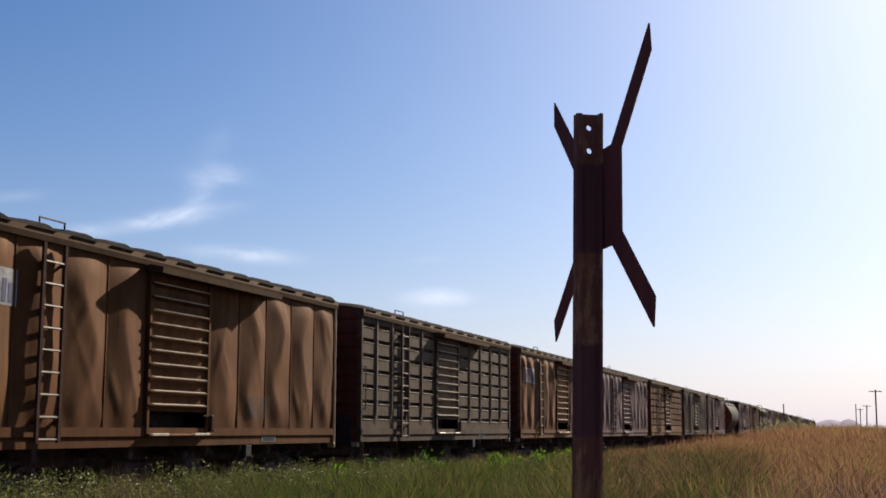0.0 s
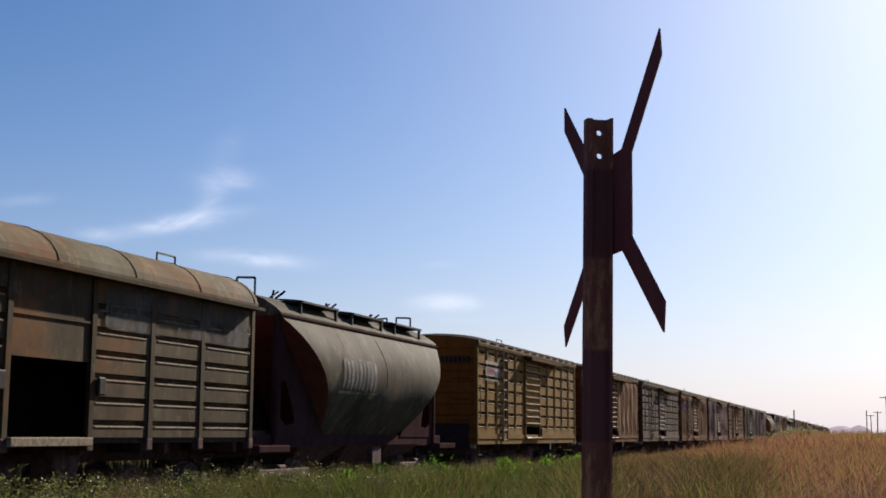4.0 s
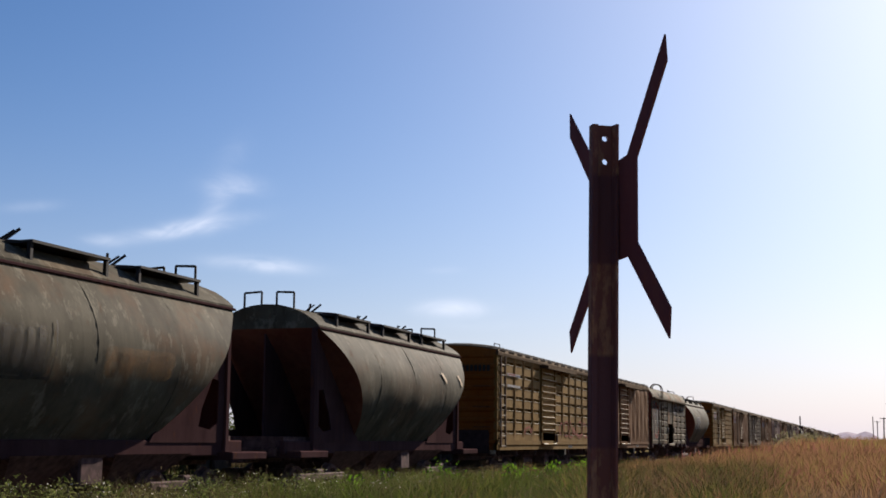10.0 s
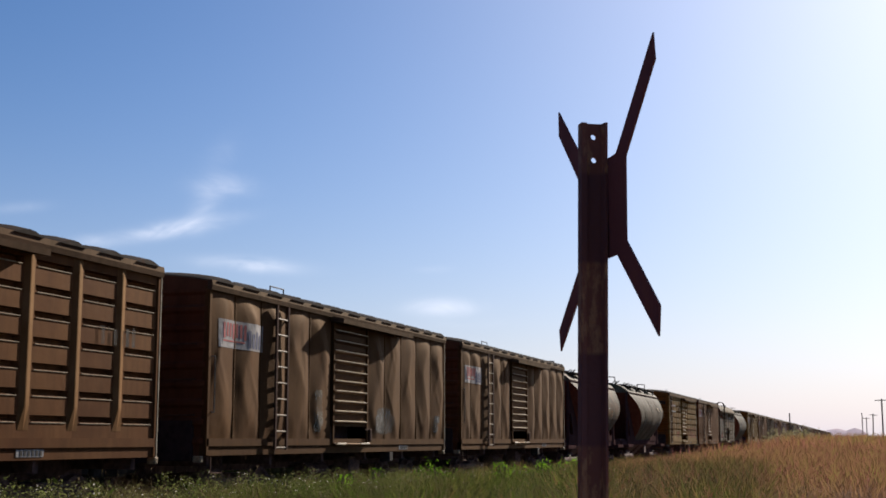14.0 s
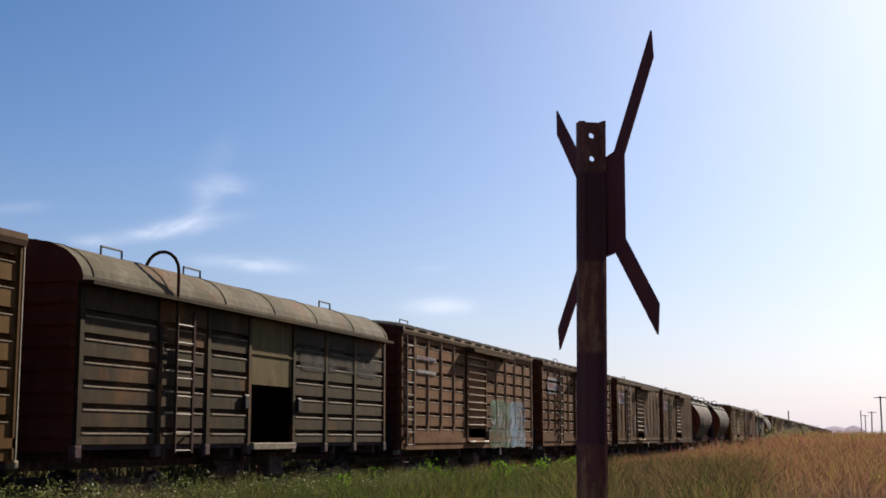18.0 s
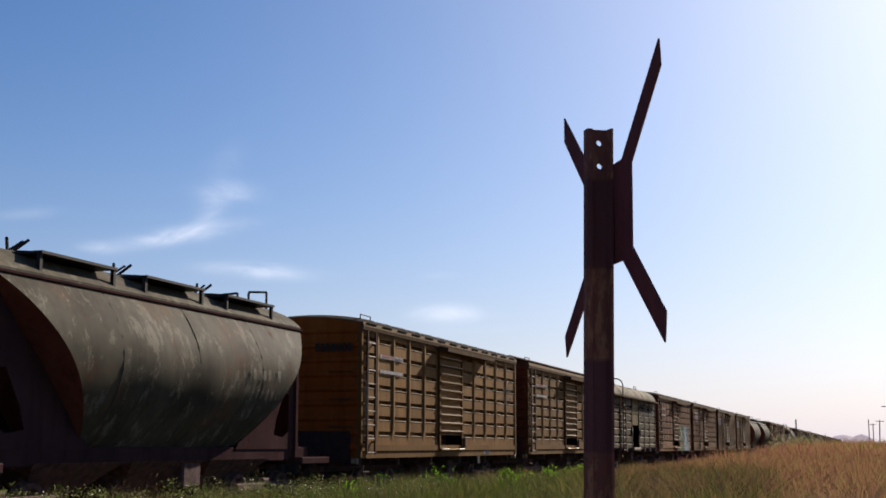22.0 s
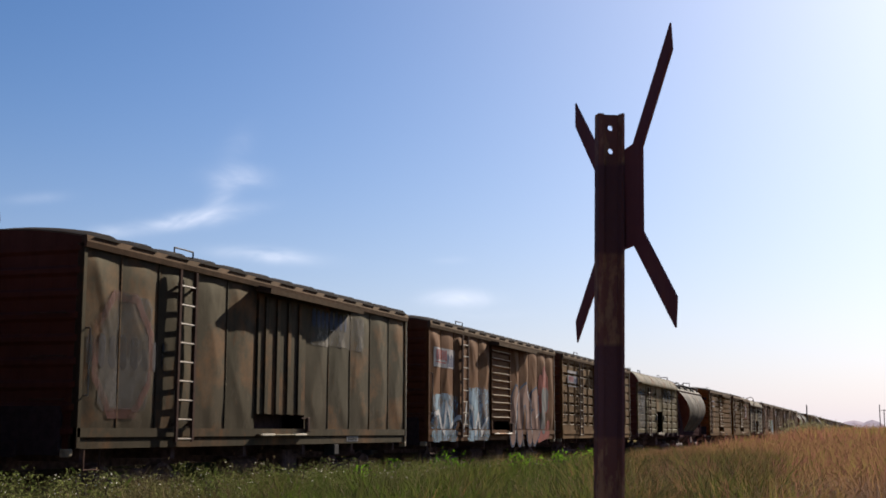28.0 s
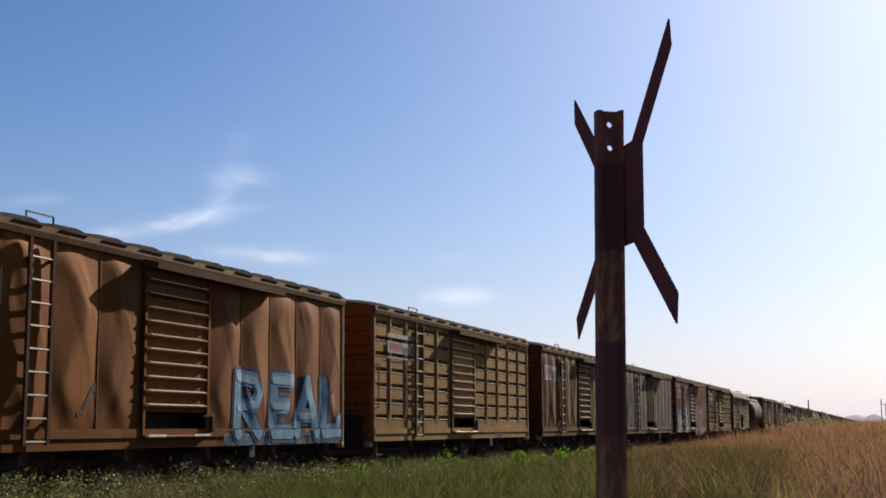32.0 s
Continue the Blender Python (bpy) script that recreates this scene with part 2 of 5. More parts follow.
# Lighter copies of the paints: wear, and sunlight put into the ridges' colour.
RIDGE = {"umber": weathered("worn_lit_umber_ridge", (0.11, 0.045, 0.012), (0.18, 0.09, 0.035), rust_amount=0.3), "ochre": weathered("worn_lit_ochre_ridge", (0.140, 0.057, 0.017), (0.219, 0.113, 0.053), rust_amount=0.3), "pale": weathered("worn_lit_pale_ridge", (0.195, 0.097, 0.029), (0.270, 0.151, 0.068), rust_amount=0.3),
         "yellow": weathered("worn_lit_yellow_ridge", (0.172, 0.076, 0.017), (0.242, 0.126, 0.047), rust_amount=0.3), "amber": weathered("worn_lit_amber_ridge", (0.145, 0.066, 0.022), (0.220, 0.122, 0.056), rust_amount=0.3), "gold": weathered("worn_lit_gold_ridge", (0.190, 0.088, 0.028), (0.270, 0.150, 0.068), rust_amount=0.3), "rust": weathered("worn_lit_rust_ridge", (0.167, 0.071, 0.037), (0.279, 0.160, 0.095), rust_amount=0.3)}
LADDER = plain("brown_ladder_steel", (0.060, 0.030, 0.020), 0.95, 0.4)
STEEL = plain("blackened_steel", (0.03, 0.025, 0.022), 0.6, 0.4)
DARK = plain("dark_underframe", (0.090, 0.052, 0.046), 0.85, 0.5)
INSIDE = plain("dark_interior", (0.065, 0.040, 0.036), 0.9, 0.3)
# Near-black that stands in for shade in the recess of the ends.
RECESS_SHADE = plain("recess_shade_black", (0.032, 0.020, 0.020), 0.95, 0.3)
# Pale worn edge colour that also stands in for sunlight on edges.
WORN_LIT = plain("worn_lit_edge", (0.50, 0.42, 0.30), 0.45, 0.3)
RUNG = plain("worn_steel", (0.24, 0.19, 0.13), 0.5, 0.4)
WHITE = plain("dirty_white", (0.24, 0.225, 0.215), 0.6, 0.35)
BAR_RED = plain("faded_red", (0.26, 0.055, 0.05), 0.6, 0.3)
BAR_NAVY = plain("faded_navy", (0.05, 0.055, 0.10), 0.6, 0.3)
BAR_BLACK = plain("black_stencil", (0.03, 0.025, 0.02), 0.7, 0.3)
def spray_paint(name, colour, thin):
    """Sprayed paint; a thin coat lets the sheet show through in patches."""
    mat = plain(name, colour, 0.7, 0.3, 3.0)
    if thin:
        nt = mat.node_tree
        vec, rnd = local_coords(nt)
        nt.links.new(ramp(nt, noise_node(nt, vec, 1.6, 7, (1, 1, 0.7), 0.68), 0.36, 0.60, 0.05, 0.85), nt.nodes["Principled BSDF"].inputs["Alpha"])
    return mat


SPRAY = {(n, thin): spray_paint("spray_" + n + ("_thin" if thin else ""), c, thin) for thin in (False, True) for n, c in (("blue", (0.10, 0.20, 0.27)), ("pale_blue", (0.22, 0.31, 0.36)), ("navy", (0.03, 0.04, 0.07)), ("pink", (0.15, 0.075, 0.048)),
         ("red", (0.19, 0.032, 0.016)), ("white", (0.42, 0.40, 0.37)), ("green", (0.13, 0.20, 0.12)), ("grey", (0.085, 0.078, 0.068)), ("black", (0.03, 0.025, 0.025)), ("ghost", (0.150, 0.130, 0.098)), ("smoke", (0.06, 0.05, 0.04)), ("tan", (0.17, 0.085, 0.028)), ("chalk", (0.24, 0.225, 0.21)), ("rusty", (0.095, 0.030, 0.020)), ("bluish", (0.10, 0.098, 0.088)), ("peel", (0.34, 0.25, 0.15)))}

# ---- building helpers ----
MESHES = {}


def mesh_of(key, make, mat):
    """A mesh that is made once for each key and shared by all alike parts."""
    if key not in MESHES:
        verts, faces = make()
        me = bpy.data.meshes.new(str(key[0]))
        me.from_pydata(verts, [], faces)
        me.materials.append(mat)
        me.update()
        MESHES[key] = me
    return MESHES[key]


def part(name, key, make, mat, parent, label="", at=None):
    ob = new(name, mesh_of(key, make, mat))
    if ob.data.materials[0] != mat:
        ob.material_slots[0].link = "OBJECT"
        ob.material_slots[0].material = mat
    ob.parent = parent
    if at is not None:
        ob.matrix_basis = at
    if label:
        tagged(ob, label)
    return ob


def smooth(ob):
    ob.data.polygons.foreach_set("use_smooth", [True] * len(ob.data.polygons))
    return ob


def join(*pieces):
    verts, faces = [], []
    for v, f in pieces:
        n = len(verts)
        verts += v
        faces += [[n + i for i in face] for face in f]
    return verts, faces


def box(x0, x1, y0, y1, z0, z1, c=0.0):
    """A box, with its edges cut by c along y and z."""
    if c <= 0:
        v = [(x, y, z) for x in (x0, x1) for y in (y0, y1) for z in (z0, z1)]
        return v, [[0, 1, 3, 2], [4, 6, 7, 5], [0, 4, 5, 1], [2, 3, 7, 6], [0, 2, 6, 4], [1, 5, 7, 3]]
    v = [(x, y, z) for x, d in ((x0, c), (x0 + c, 0), (x1 - c, 0), (x1, c)) for y, z in ((y0 + d, z0 + d), (y1 - d, z0 + d), (y1 - d, z1 - d), (y0 + d, z1 - d))]
    f = [[3, 2, 1, 0], [12, 13, 14, 15]]
    for r in range(3):
        for k in range(4):
            f.append([4 * r + k, 4 * r + (k + 1) % 4, 4 * r + 4 + (k + 1) % 4, 4 * r + 4 + k])
    return v, f


def rod(a, b, r, n=6):
    """A round bar from a to b."""
    a, b = Vector(a), Vector(b)
    d = (b - a).normalized()
    s = d.orthogonal().normalized()
    w = d.cross(s)
    v = [tuple(p + r * (math.cos(2 * math.pi * k / n) * s + math.sin(2 * math.pi * k / n) * w)) for p in (a, b) for k in range(n)]
    return v, [[k, (k + 1) % n, n + (k + 1) % n, n + k] for k in range(n)] + [list(range(n))[::-1], list(range(n, 2 * n))]


def bent(points, r, n=6):
    return join(*[rod(a, b, r, n) for a, b in zip(points, points[1:])])


def sweep(profile, y0, y1):
    """An outline of (x, z) drawn along y, closed at both ends."""
    n = len(profile)
    v = [(x, y, z) for y in (y0, y1) for x, z in profile]
    return v, [[k, (k + 1) % n, n + (k + 1) % n, n + k] for k in range(n)] + [list(range(n))[::-1], list(range(n, 2 * n))]


def grid(fn, nu, nv):
    v = [fn(i / nu, j / nv) for j in range(nv + 1) for i in range(nu + 1)]
    return v, [[j * (nu + 1) + i, j * (nu + 1) + i + 1, (j + 1) * (nu + 1) + i + 1, (j + 1) * (nu + 1) + i] for j in range(nv) for i in range(nu)]


# ---- ground and track ----
TRACK_X, RAIL_Z = -11.9, 0.16
HALF = 1.44                        # half the width of a car's body
SILL, EAVE = 1.07, 3.94            # above the rail


def rise(x, y):
    """Height of the field: it climbs gently away from the road, beside the line of the track."""
    q = min(1.0, max(0.0, (x + 9.2) / 4.2))
    return 0.0062 * min(150.0, max(0.0, y)) * q * q * (3 - 2 * q)


def rise_all(xy):
    q = np.clip((xy[:, 0] + 9.2) / 4.2, 0, 1)
    return 0.0062 * np.clip(xy[:, 1], 0, 150) * q * q * (3 - 2 * q)


def ground():
    mat, nt, bsdf = material("earth_with_dry_grass", 0.95)
    tc = nt.nodes.new("ShaderNodeTexCoord")
    vec = tc.outputs["Object"]
    a = ramp(nt, noise_node(nt, vec, 0.12, 6), 0.4, 0.62)
    col = blend(nt, a, (0.14, 0.12, 0.045), (0.24, 0.14, 0.075))
    col = blend(nt, ramp(nt, noise_node(nt, vec, 1.7, 6), 0.35, 0.7), col, (0.13, 0.12, 0.05))
    nt.links.new(col, bsdf.inputs["Base Color"])
    bump(nt, bsdf, noise_node(nt, vec, 3.0, 8), 0.8, 0.2)
    bsdf.inputs["Specular IOR Level"].default_value = 0.0

    def make():
        ys = [-420, -60, -20, 0, 10, 20, 30, 45, 70, 110, 150, 180, 320, 600, 1200, 2500, 4500]
        xs = [-3000, -900, -300, -120, -60, -30, -20, -16.5, -14.6, -13.6, -10.2, -9.2, -8.4, -7.5, -6.5, -5, -2, 0, 4, 10, 25, 60, 200, 900, 3000]
        v = []
        for y in ys:
            for x in xs:
                bank = 0.14 if -14 < x < -9.9 else 0.0
                v.append((x, y, bank + rise(x, y) - 0.06 + 0.05 * math.sin(x * 1.3 + y * 0.4)))
        n = len(xs)
        return v, [[j * n + i, j * n + i + 1, (j + 1) * n + i + 1, (j + 1) * n + i] for j in range(len(ys) - 1) for i in range(n - 1)]
    ob = part("ground", ("ground",), make, mat, None)
    tagged(ob, "flat grassy earth beside a railway line", "ground", kind="structure")


def track():
    rail_mat = plain("rail_steel", (0.16, 0.10, 0.07), 0.5, 0.4, metal=0.6)
    wood = plain("weathered_sleeper", (0.10, 0.08, 0.06), 0.9, 0.4)
    stone = plain("ballast_stone", (0.16, 0.14, 0.12), 0.95, 0.5, 20)
    base = part("railway_track", ("ballast",), lambda: sweep([(-1.9, 0.0), (1.9, 0.0), (1.4, 0.09), (-1.4, 0.09)], -400, 1500), stone, None, at=pose(TRACK_X, 0, 0))
    tagged(base, "railway track of steel rails on old wooden sleepers in grass", "track", kind="structure")
    prof = [(-0.06, -0.13), (0.06, -0.13), (0.06, -0.115), (0.012, -0.10), (0.012, -0.04), (0.034, -0.03), (0.034, 0), (-0.034, 0), (-0.034, -0.03), (-0.012, -0.04), (-0.012, -0.10), (-0.06, -0.115)]
    for x in (-0.873, 0.873):
        part("rail", ("rail",), lambda: sweep(prof, -400, 1500), rail_mat, base, at=pose(x, 0, RAIL_Z))
    for k in range(150):
        part("sleeper", ("sleeper",), lambda: box(-1.35, 1.35, -0.12, 0.12, 0.0, 0.12, 0.01), wood, base, at=pose(0, -10 + 0.65 * k, 0.0))


ground()
track()

# ---- the goods wagons ----
SEAMS = [0.0, 1.13, 2.26, 3.38, 4.50, 5.62]       # edges of the side sheets ahead of the door, from the front end
SEAMS_REAR = [7.72, 8.82, 9.95, 11.05, 12.1, 13.1]
BODY = 13.1
ZB, ZT = 1.36, EAVE - 0.02                        # foot and head of the side sheets above the rail


def buckled(width, height, seed, depth):
    """A thin side sheet that has buckled between its riveted seams: tent-like folds, pinched across and creased aslant. Origin: its front lower corner; it runs backwards."""
    rnd = random.Random(seed * 7 + 1)
    knots, side = [0.0], rnd.choice((-1, 1))
    while knots[-1] < 1:
        knots.append(min(1.0, knots[-1] + rnd.uniform(0.22, 0.5)))
    turns = []                                             # where the ridge lies across the sheet at each knot
    for _ in knots:
        turns.append(0.5 + side * rnd.uniform(0.06, 0.26))
        side = -side
    swell = [rnd.uniform(0.55, 1.1) for _ in knots]
    creases = [(rnd.uniform(0.2, 0.8), rnd.uniform(0.15, 0.9), rnd.choice((-1, 1)) * rnd.uniform(0.5, 1.6), rnd.uniform(0.07, 0.15), rnd.uniform(0.10, 0.24), depth * rnd.uniform(0.06, 0.20)) for _ in range(3)]

    def along(vals, w):
        for k in range(len(knots) - 1):
            if w <= knots[k + 1]:
                t = (w - knots[k]) / max(1e-6, knots[k + 1] - knots[k])
                t = 0.5 * t + 0.5 * t * t * (3 - 2 * t)
                return vals[k] + (vals[k + 1] - vals[k]) * t
        return vals[-1]

    def fn(u, w):
        c = along(turns, w)
        roof = u / c if u < c else (1 - u) / (1 - c)
        roof -= 0.5 * max(0.0, roof - 0.65) ** 2 / 0.7                  # the ridge is a little rounded
        d = depth * along(swell, w) * roof * min(1.0, math.sin(math.pi * min(0.5, 2.6 * w)), math.sin(math.pi * min(0.5, 3.0 * (1 - w))))
        # short gathers at the foot, where the sheet is riveted to the sill
        d += depth * 0.10 * math.sin(u * 11 + seed) * math.exp(-((w - 0.07) / 0.07) ** 2)
        edge = min(1, 7 * u, 7 * (1 - u)) * min(1, 10 * w, 10 * (1 - w))
        for fu, fw, slope, wide, far, amp in creases:
            off = ((u - fu) - slope * (w - fw)) / wide
            d += amp * max(0.0, 1 - abs(off)) * math.exp(-((w - fw) / far) ** 2) * edge
        return (d, -u * width, w * height)
    return fn


def spray(parent, surf, strokes, r, colour, name="sprayed_mark", label="", cell=0.03, lift=0.005):
    """Sprayed paint that follows a side: thick strokes, each a list of (distance from the front, height above the rail) points."""
    segs = [(a, b) for s in strokes for a, b in zip(s, s[1:])] + [(s[0], s[0]) for s in strokes if len(s) == 1]
    ys, zs = [p[0] for s in strokes for p in s], [p[1] for s in strokes for p in s]
    ya, za = min(ys) - r, min(zs) - r
    ny, nz = int((max(ys) + r - ya) / cell) + 1, int((max(zs) + r - za) / cell) + 1
    gy, gz = np.meshgrid(ya + cell * (np.arange(ny) + 0.5), za + cell * (np.arange(nz) + 0.5), indexing="ij")
    inside = np.zeros(gy.shape, bool)
    for (a0, b0), (a1, b1) in segs:
        dy, dz = a1 - a0, b1 - b0
        q = np.clip(((gy - a0) * dy + (gz - b0) * dz) / max(1e-9, dy * dy + dz * dz), 0, 1)
        inside |= np.hypot(gy - a0 - q * dy, gz - b0 - q * dz) < r
    index, verts, faces = {}, [], []

    def vert(i, j):
        if (i, j) not in index:
            y, z = ya + cell * i, za + cell * j
            index[(i, j)] = len(verts)
            verts.append((surf(y, z) + lift, -y, z))
        return index[(i, j)]
    for i, j in zip(*np.nonzero(inside)):
        i, j = int(i), int(j)
        if abs(surf(ya + cell * i, za + cell * j) - surf(ya + cell * i, za + cell * (j + 1))) > 0.012:
            continue
        faces.append([vert(i, j), vert(i, j + 1), vert(i + 1, j + 1), vert(i + 1, j)])
    return part(name, (name, len(MESHES)), lambda: (verts, faces), SPRAY[(colour, name in ("sprayed_ground", "faded_panel", "faded_ring", "faded_letter", "lettering_frame", "faded_scrawl"))], parent, label)


def pressed(width, height, rows, z0, step, depth=0.075, margin=0.12):
    """A sheet with long pressed-in grooves, one above the other. Origin: its front lower corner; it runs backwards."""
    us = [0, margin, margin + 0.05, width - margin - 0.05, width - margin, width]
    zs, dips = [0], [0]
    for k in range(rows):
        z = z0 + step * k
        zs += [z - 0.058, z - 0.030, z + 0.026, z + 0.034]
        dips += [0, 1, 1, 0]
    zs.append(height), dips.append(0)
    v = []
    for z, d in zip(zs, dips):
        for i, u in enumerate(us):
            v.append((-depth * d * (1 if i in (2, 3) else 0), -u, z))
    n = len(us)
    return v, [[j * n + i, j * n + i + 1, (j + 1) * n + i + 1, (j + 1) * n + i] for j in range(len(zs) - 1) for i in range(n - 1)]


def ridge(h):
    """A shallow pressed ridge that runs out at its foot; its longer slope faces forward."""
    v = []
    for z, k in ((0.10, 0.0), (0.42, 1.0), (h - 0.12, 1.0), (h, 0.5)):
        v += [(-0.02, 0.12, z), (0.006, 0.115, z), (0.006 + 0.030 * k, 0.005, z), (0.006 + 0.030 * k, -0.02, z), (0.006, -0.12, z), (-0.02, -0.125, z)]
    f = [[6 * j + i, 6 * j + (i + 1) % 6, 6 * j + 6 + (i + 1) % 6, 6 * j + 6 + i][::-1] for j in range(3) for i in range(6)]
    return v, f + [list(range(6)), list(range(18, 24))[::-1]]


def end_wall(half, z0, z1, rise, y, out):
    """A wagon's end with pressed horizontal ribs. out: +1 at the front, -1 at the rear."""
    zs = []
    z = z0
    while z < z1 - 0.3:
        zs += [(z, 0), (z + 0.16, 0), (z + 0.21, 1), (z + 0.27, 1)]
        z += 0.32
    zs += [(z1 - 0.12, 0), (z1, 0)]
    xs = [-half, -half + 0.12, -half / 2, 0, half / 2, half - 0.12, half]
    v = [(x, y + out * 0.045 * d * (1 if 0 < i < 6 else 0), zz + (rise * (1 - (x / half) ** 2) if k == len(zs) - 1 else 0)) for k, (zz, d) in enumerate(zs) for i, x in enumerate(xs)]
    f = [[j * 7 + i, j * 7 + i + 1, (j + 1) * 7 + i + 1, (j + 1) * 7 + i] for j in range(len(zs) - 1) for i in range(6)]
    return v, (f if out < 0 else [q[::-1] for q in f])


def bogie(parent, y):
    """A two-axle bogie under a wagon."""
    def frame_mesh():
        side = []
        for s in (-1, 1):
            x = s * 1.05
            side.append(box(x - 0.06, x + 0.06, -1.25, 1.25, 0.52, 0.66, 0.02))
            side.append(box(x - 0.05, x + 0.05, -0.55, 0.55, 0.24, 0.36, 0.02))
            for yy in (-0.9, 0.9):
                side.append(box(x - 0.09, x + 0.09, yy - 0.14, yy + 0.14, 0.32, 0.60, 0.03))
            for yy in (-0.16, 0.0, 0.16):
                side.append(rod((x, yy, 0.33), (x, yy, 0.56), 0.06, 8))
        side.append(box(-1.1, 1.1, -0.17, 0.17, 0.50, 0.74, 0.03))
        return join(*side)

    def wheels_mesh():
        out = [rod((-0.95, 0, 0), (0.95, 0, 0), 0.075, 8)]
        for s in (-1, 1):
            ring = [(s * 0.81, 0.44), (s * 0.84, 0.455), (s * 0.85, 0.42), (s * 0.96, 0.41), (s * 0.96, 0.34), (s * 0.90, 0.30), (s * 0.89, 0.14), (s * 0.95, 0.11)]
            n, v, f = 20, [], []
            for k in range(n):
                a = 2 * math.pi * k / n
                v += [(x, r * math.cos(a), r * math.sin(a)) for x, r in ring]
            m = len(ring)
            for k in range(n):
                for i in range(m - 1):
                    f.append([k * m + i, k * m + i + 1, (k + 1) % n * m + i + 1, (k + 1) % n * m + i])
            out.append((v, f))
        return join(*out)
    b = part("bogie", ("bogie",), frame_mesh, DARK, parent, at=pose(0, y, 0))
    for yy in (-0.9, 0.9):
        WHEELS.append(part("wheelset", ("wheelset",), wheels_mesh, DARK, b, at=pose(0, yy, 0.42)))


WHEELS, SURF = [], {}


def underframe(parent, front, rear, z=SILL, half=1.3):
    """Centre beam, cross beams, brake gear, couplers, buffers of a wagon whose frame reaches from front to rear (both measured from the front end)."""
    mid = -(front + rear) / 2
    key = ("underframe", front, rear, z)

    def make():
        p = [box(-0.25, 0.25, -rear, -front, z - 0.32, z - 0.02, 0.02)]
        return join(*p)
    frame_ob = part("underframe", key, make, DARK, parent)
    for k in range(6):
        part("cross_beam", ("cross_beam", z, half), lambda: box(-half, half, -0.06, 0.06, z - 0.18, z - 0.01), DARK, frame_ob, at=pose(0, -front - 0.25 - (rear - front - 0.5) * k / 5, 0))
    part("brake_cylinder", ("brake_cylinder", z), lambda: join(rod((0.55, -0.6, z - 0.40), (0.55, 0.5, z - 0.40), 0.18, 12), box(0.5, 0.6, -0.1, 0.1, z - 0.25, z - 0.01)), DARK, frame_ob, at=pose(0, mid, 0))
    part("battery_box", ("battery_box", z), lambda: box(0.7, 1.1, -0.3, 0.3, z - 0.55, z - 0.10, 0.03), DARK, frame_ob, at=pose(0, mid + 1.1, 0))
    for y, s in ((-front, 1), (-rear, -1)):
        part("coupler", ("coupler",), lambda: join(box(-0.09, 0.09, -0.1, 0.45, -0.10, 0.10, 0.02), box(-0.17, 0.17, 0.42, 0.70, -0.15, 0.15, 0.04)), STEEL, parent, at=pose(0, y, 0.88, 0, 0, 0 if s > 0 else 180))
    for y in (-front - 2.1, -rear + 2.1):
        bogie(parent, y)


def ladder(parent, y, z0, z1, width=0.5, rungs=9, mat=None, detail=True, x=None, hook=0):
    """A ladder on the side: two stiles and rungs that catch the light; hook counts the stiles that bend over on to the roof."""
    x = HALF + 0.09 if x is None else x
    mat = mat or LADDER

    def stile(bend):
        if bend:
            top = z1 - z0
            arc = [(-0.31 + 0.31 * math.cos(math.pi * k / 9), 0, top + 0.62 + 0.33 * math.sin(math.pi * k / 9)) for k in range(10)]
            return bent([(0, 0, 0)] + arc, 0.028, 6)
        return join(box(-0.02, 0.02, -0.03, 0.03, 0, z1 - z0), box(-0.09, 0, -0.02, 0.02, 0.25, 0.29), box(-0.09, 0, -0.02, 0.02, z1 - z0 - 0.3, z1 - z0 - 0.26))
    lad = part("ladder", ("stile", z0, z1, hook == 2, x), lambda: stile(hook == 2), mat, parent, at=pose(x, y, z0))
    part("stile", ("stile", z0, z1, hook > 0, x), lambda: stile(hook > 0), mat, lad, at=pose(0, -width, 0))
    if not detail:
        def allrungs():
            return join(*[rod((0, 0, (z1 - z0) * (k + 0.2) / rungs), (0, -width, (z1 - z0) * (k + 0.2) / rungs), 0.02, 4) for k in range(rungs)])
        part("rungs", ("rungs", z0, z1, width), allrungs, RUNG, lad)
        return
    for k in range(rungs):
        part("rung", ("rung", width), lambda: join(rod((0, 0.02, 0), (0, -width - 0.02, 0), 0.018, 6)), RUNG, lad, at=pose(0, 0, (z1 - z0) * (k + 0.15) / rungs))


def rivets():
    """A row of domed rivet heads up a seam."""
    out = []
    for k in range(26):
        z = 0.05 + 0.098 * k
        ring = [(0.0, 0.011 * math.cos(q * math.pi / 3), z + 0.011 * math.sin(q * math.pi / 3)) for q in range(6)]
        out.append((ring + [(0.007, 0.0, z)], [[q, (q + 1) % 6, 6] for q in range(6)]))
    return join(*out)


def bars(name, key, rects, mat, parent, x):
    """Thin flat bars (y from the front, z) painted on a side."""
    return part(name, key, lambda: join(*[box(0, 0.004, -y1, -y0, z0, z1) for y0, y1, z0, z1 in rects]), mat, parent, at=pose(x, 0, 0))


def decal(name, parent, surf, y0, y1, z0, z1, mat, lift, label=""):
    """A painted field that lies on a side and follows its folds."""
    ny, nz = max(1, int((y1 - y0) / 0.07)), max(1, int((z1 - z0) / 0.09))

    def fn(u, t):
        y, z = y0 + (y1 - y0) * u, z0 + (z1 - z0) * t
        return (surf(y, z) + lift, -y, z)
    return part(name, (name, len(MESHES)), lambda: grid(fn, ny, nz), mat, parent, label)


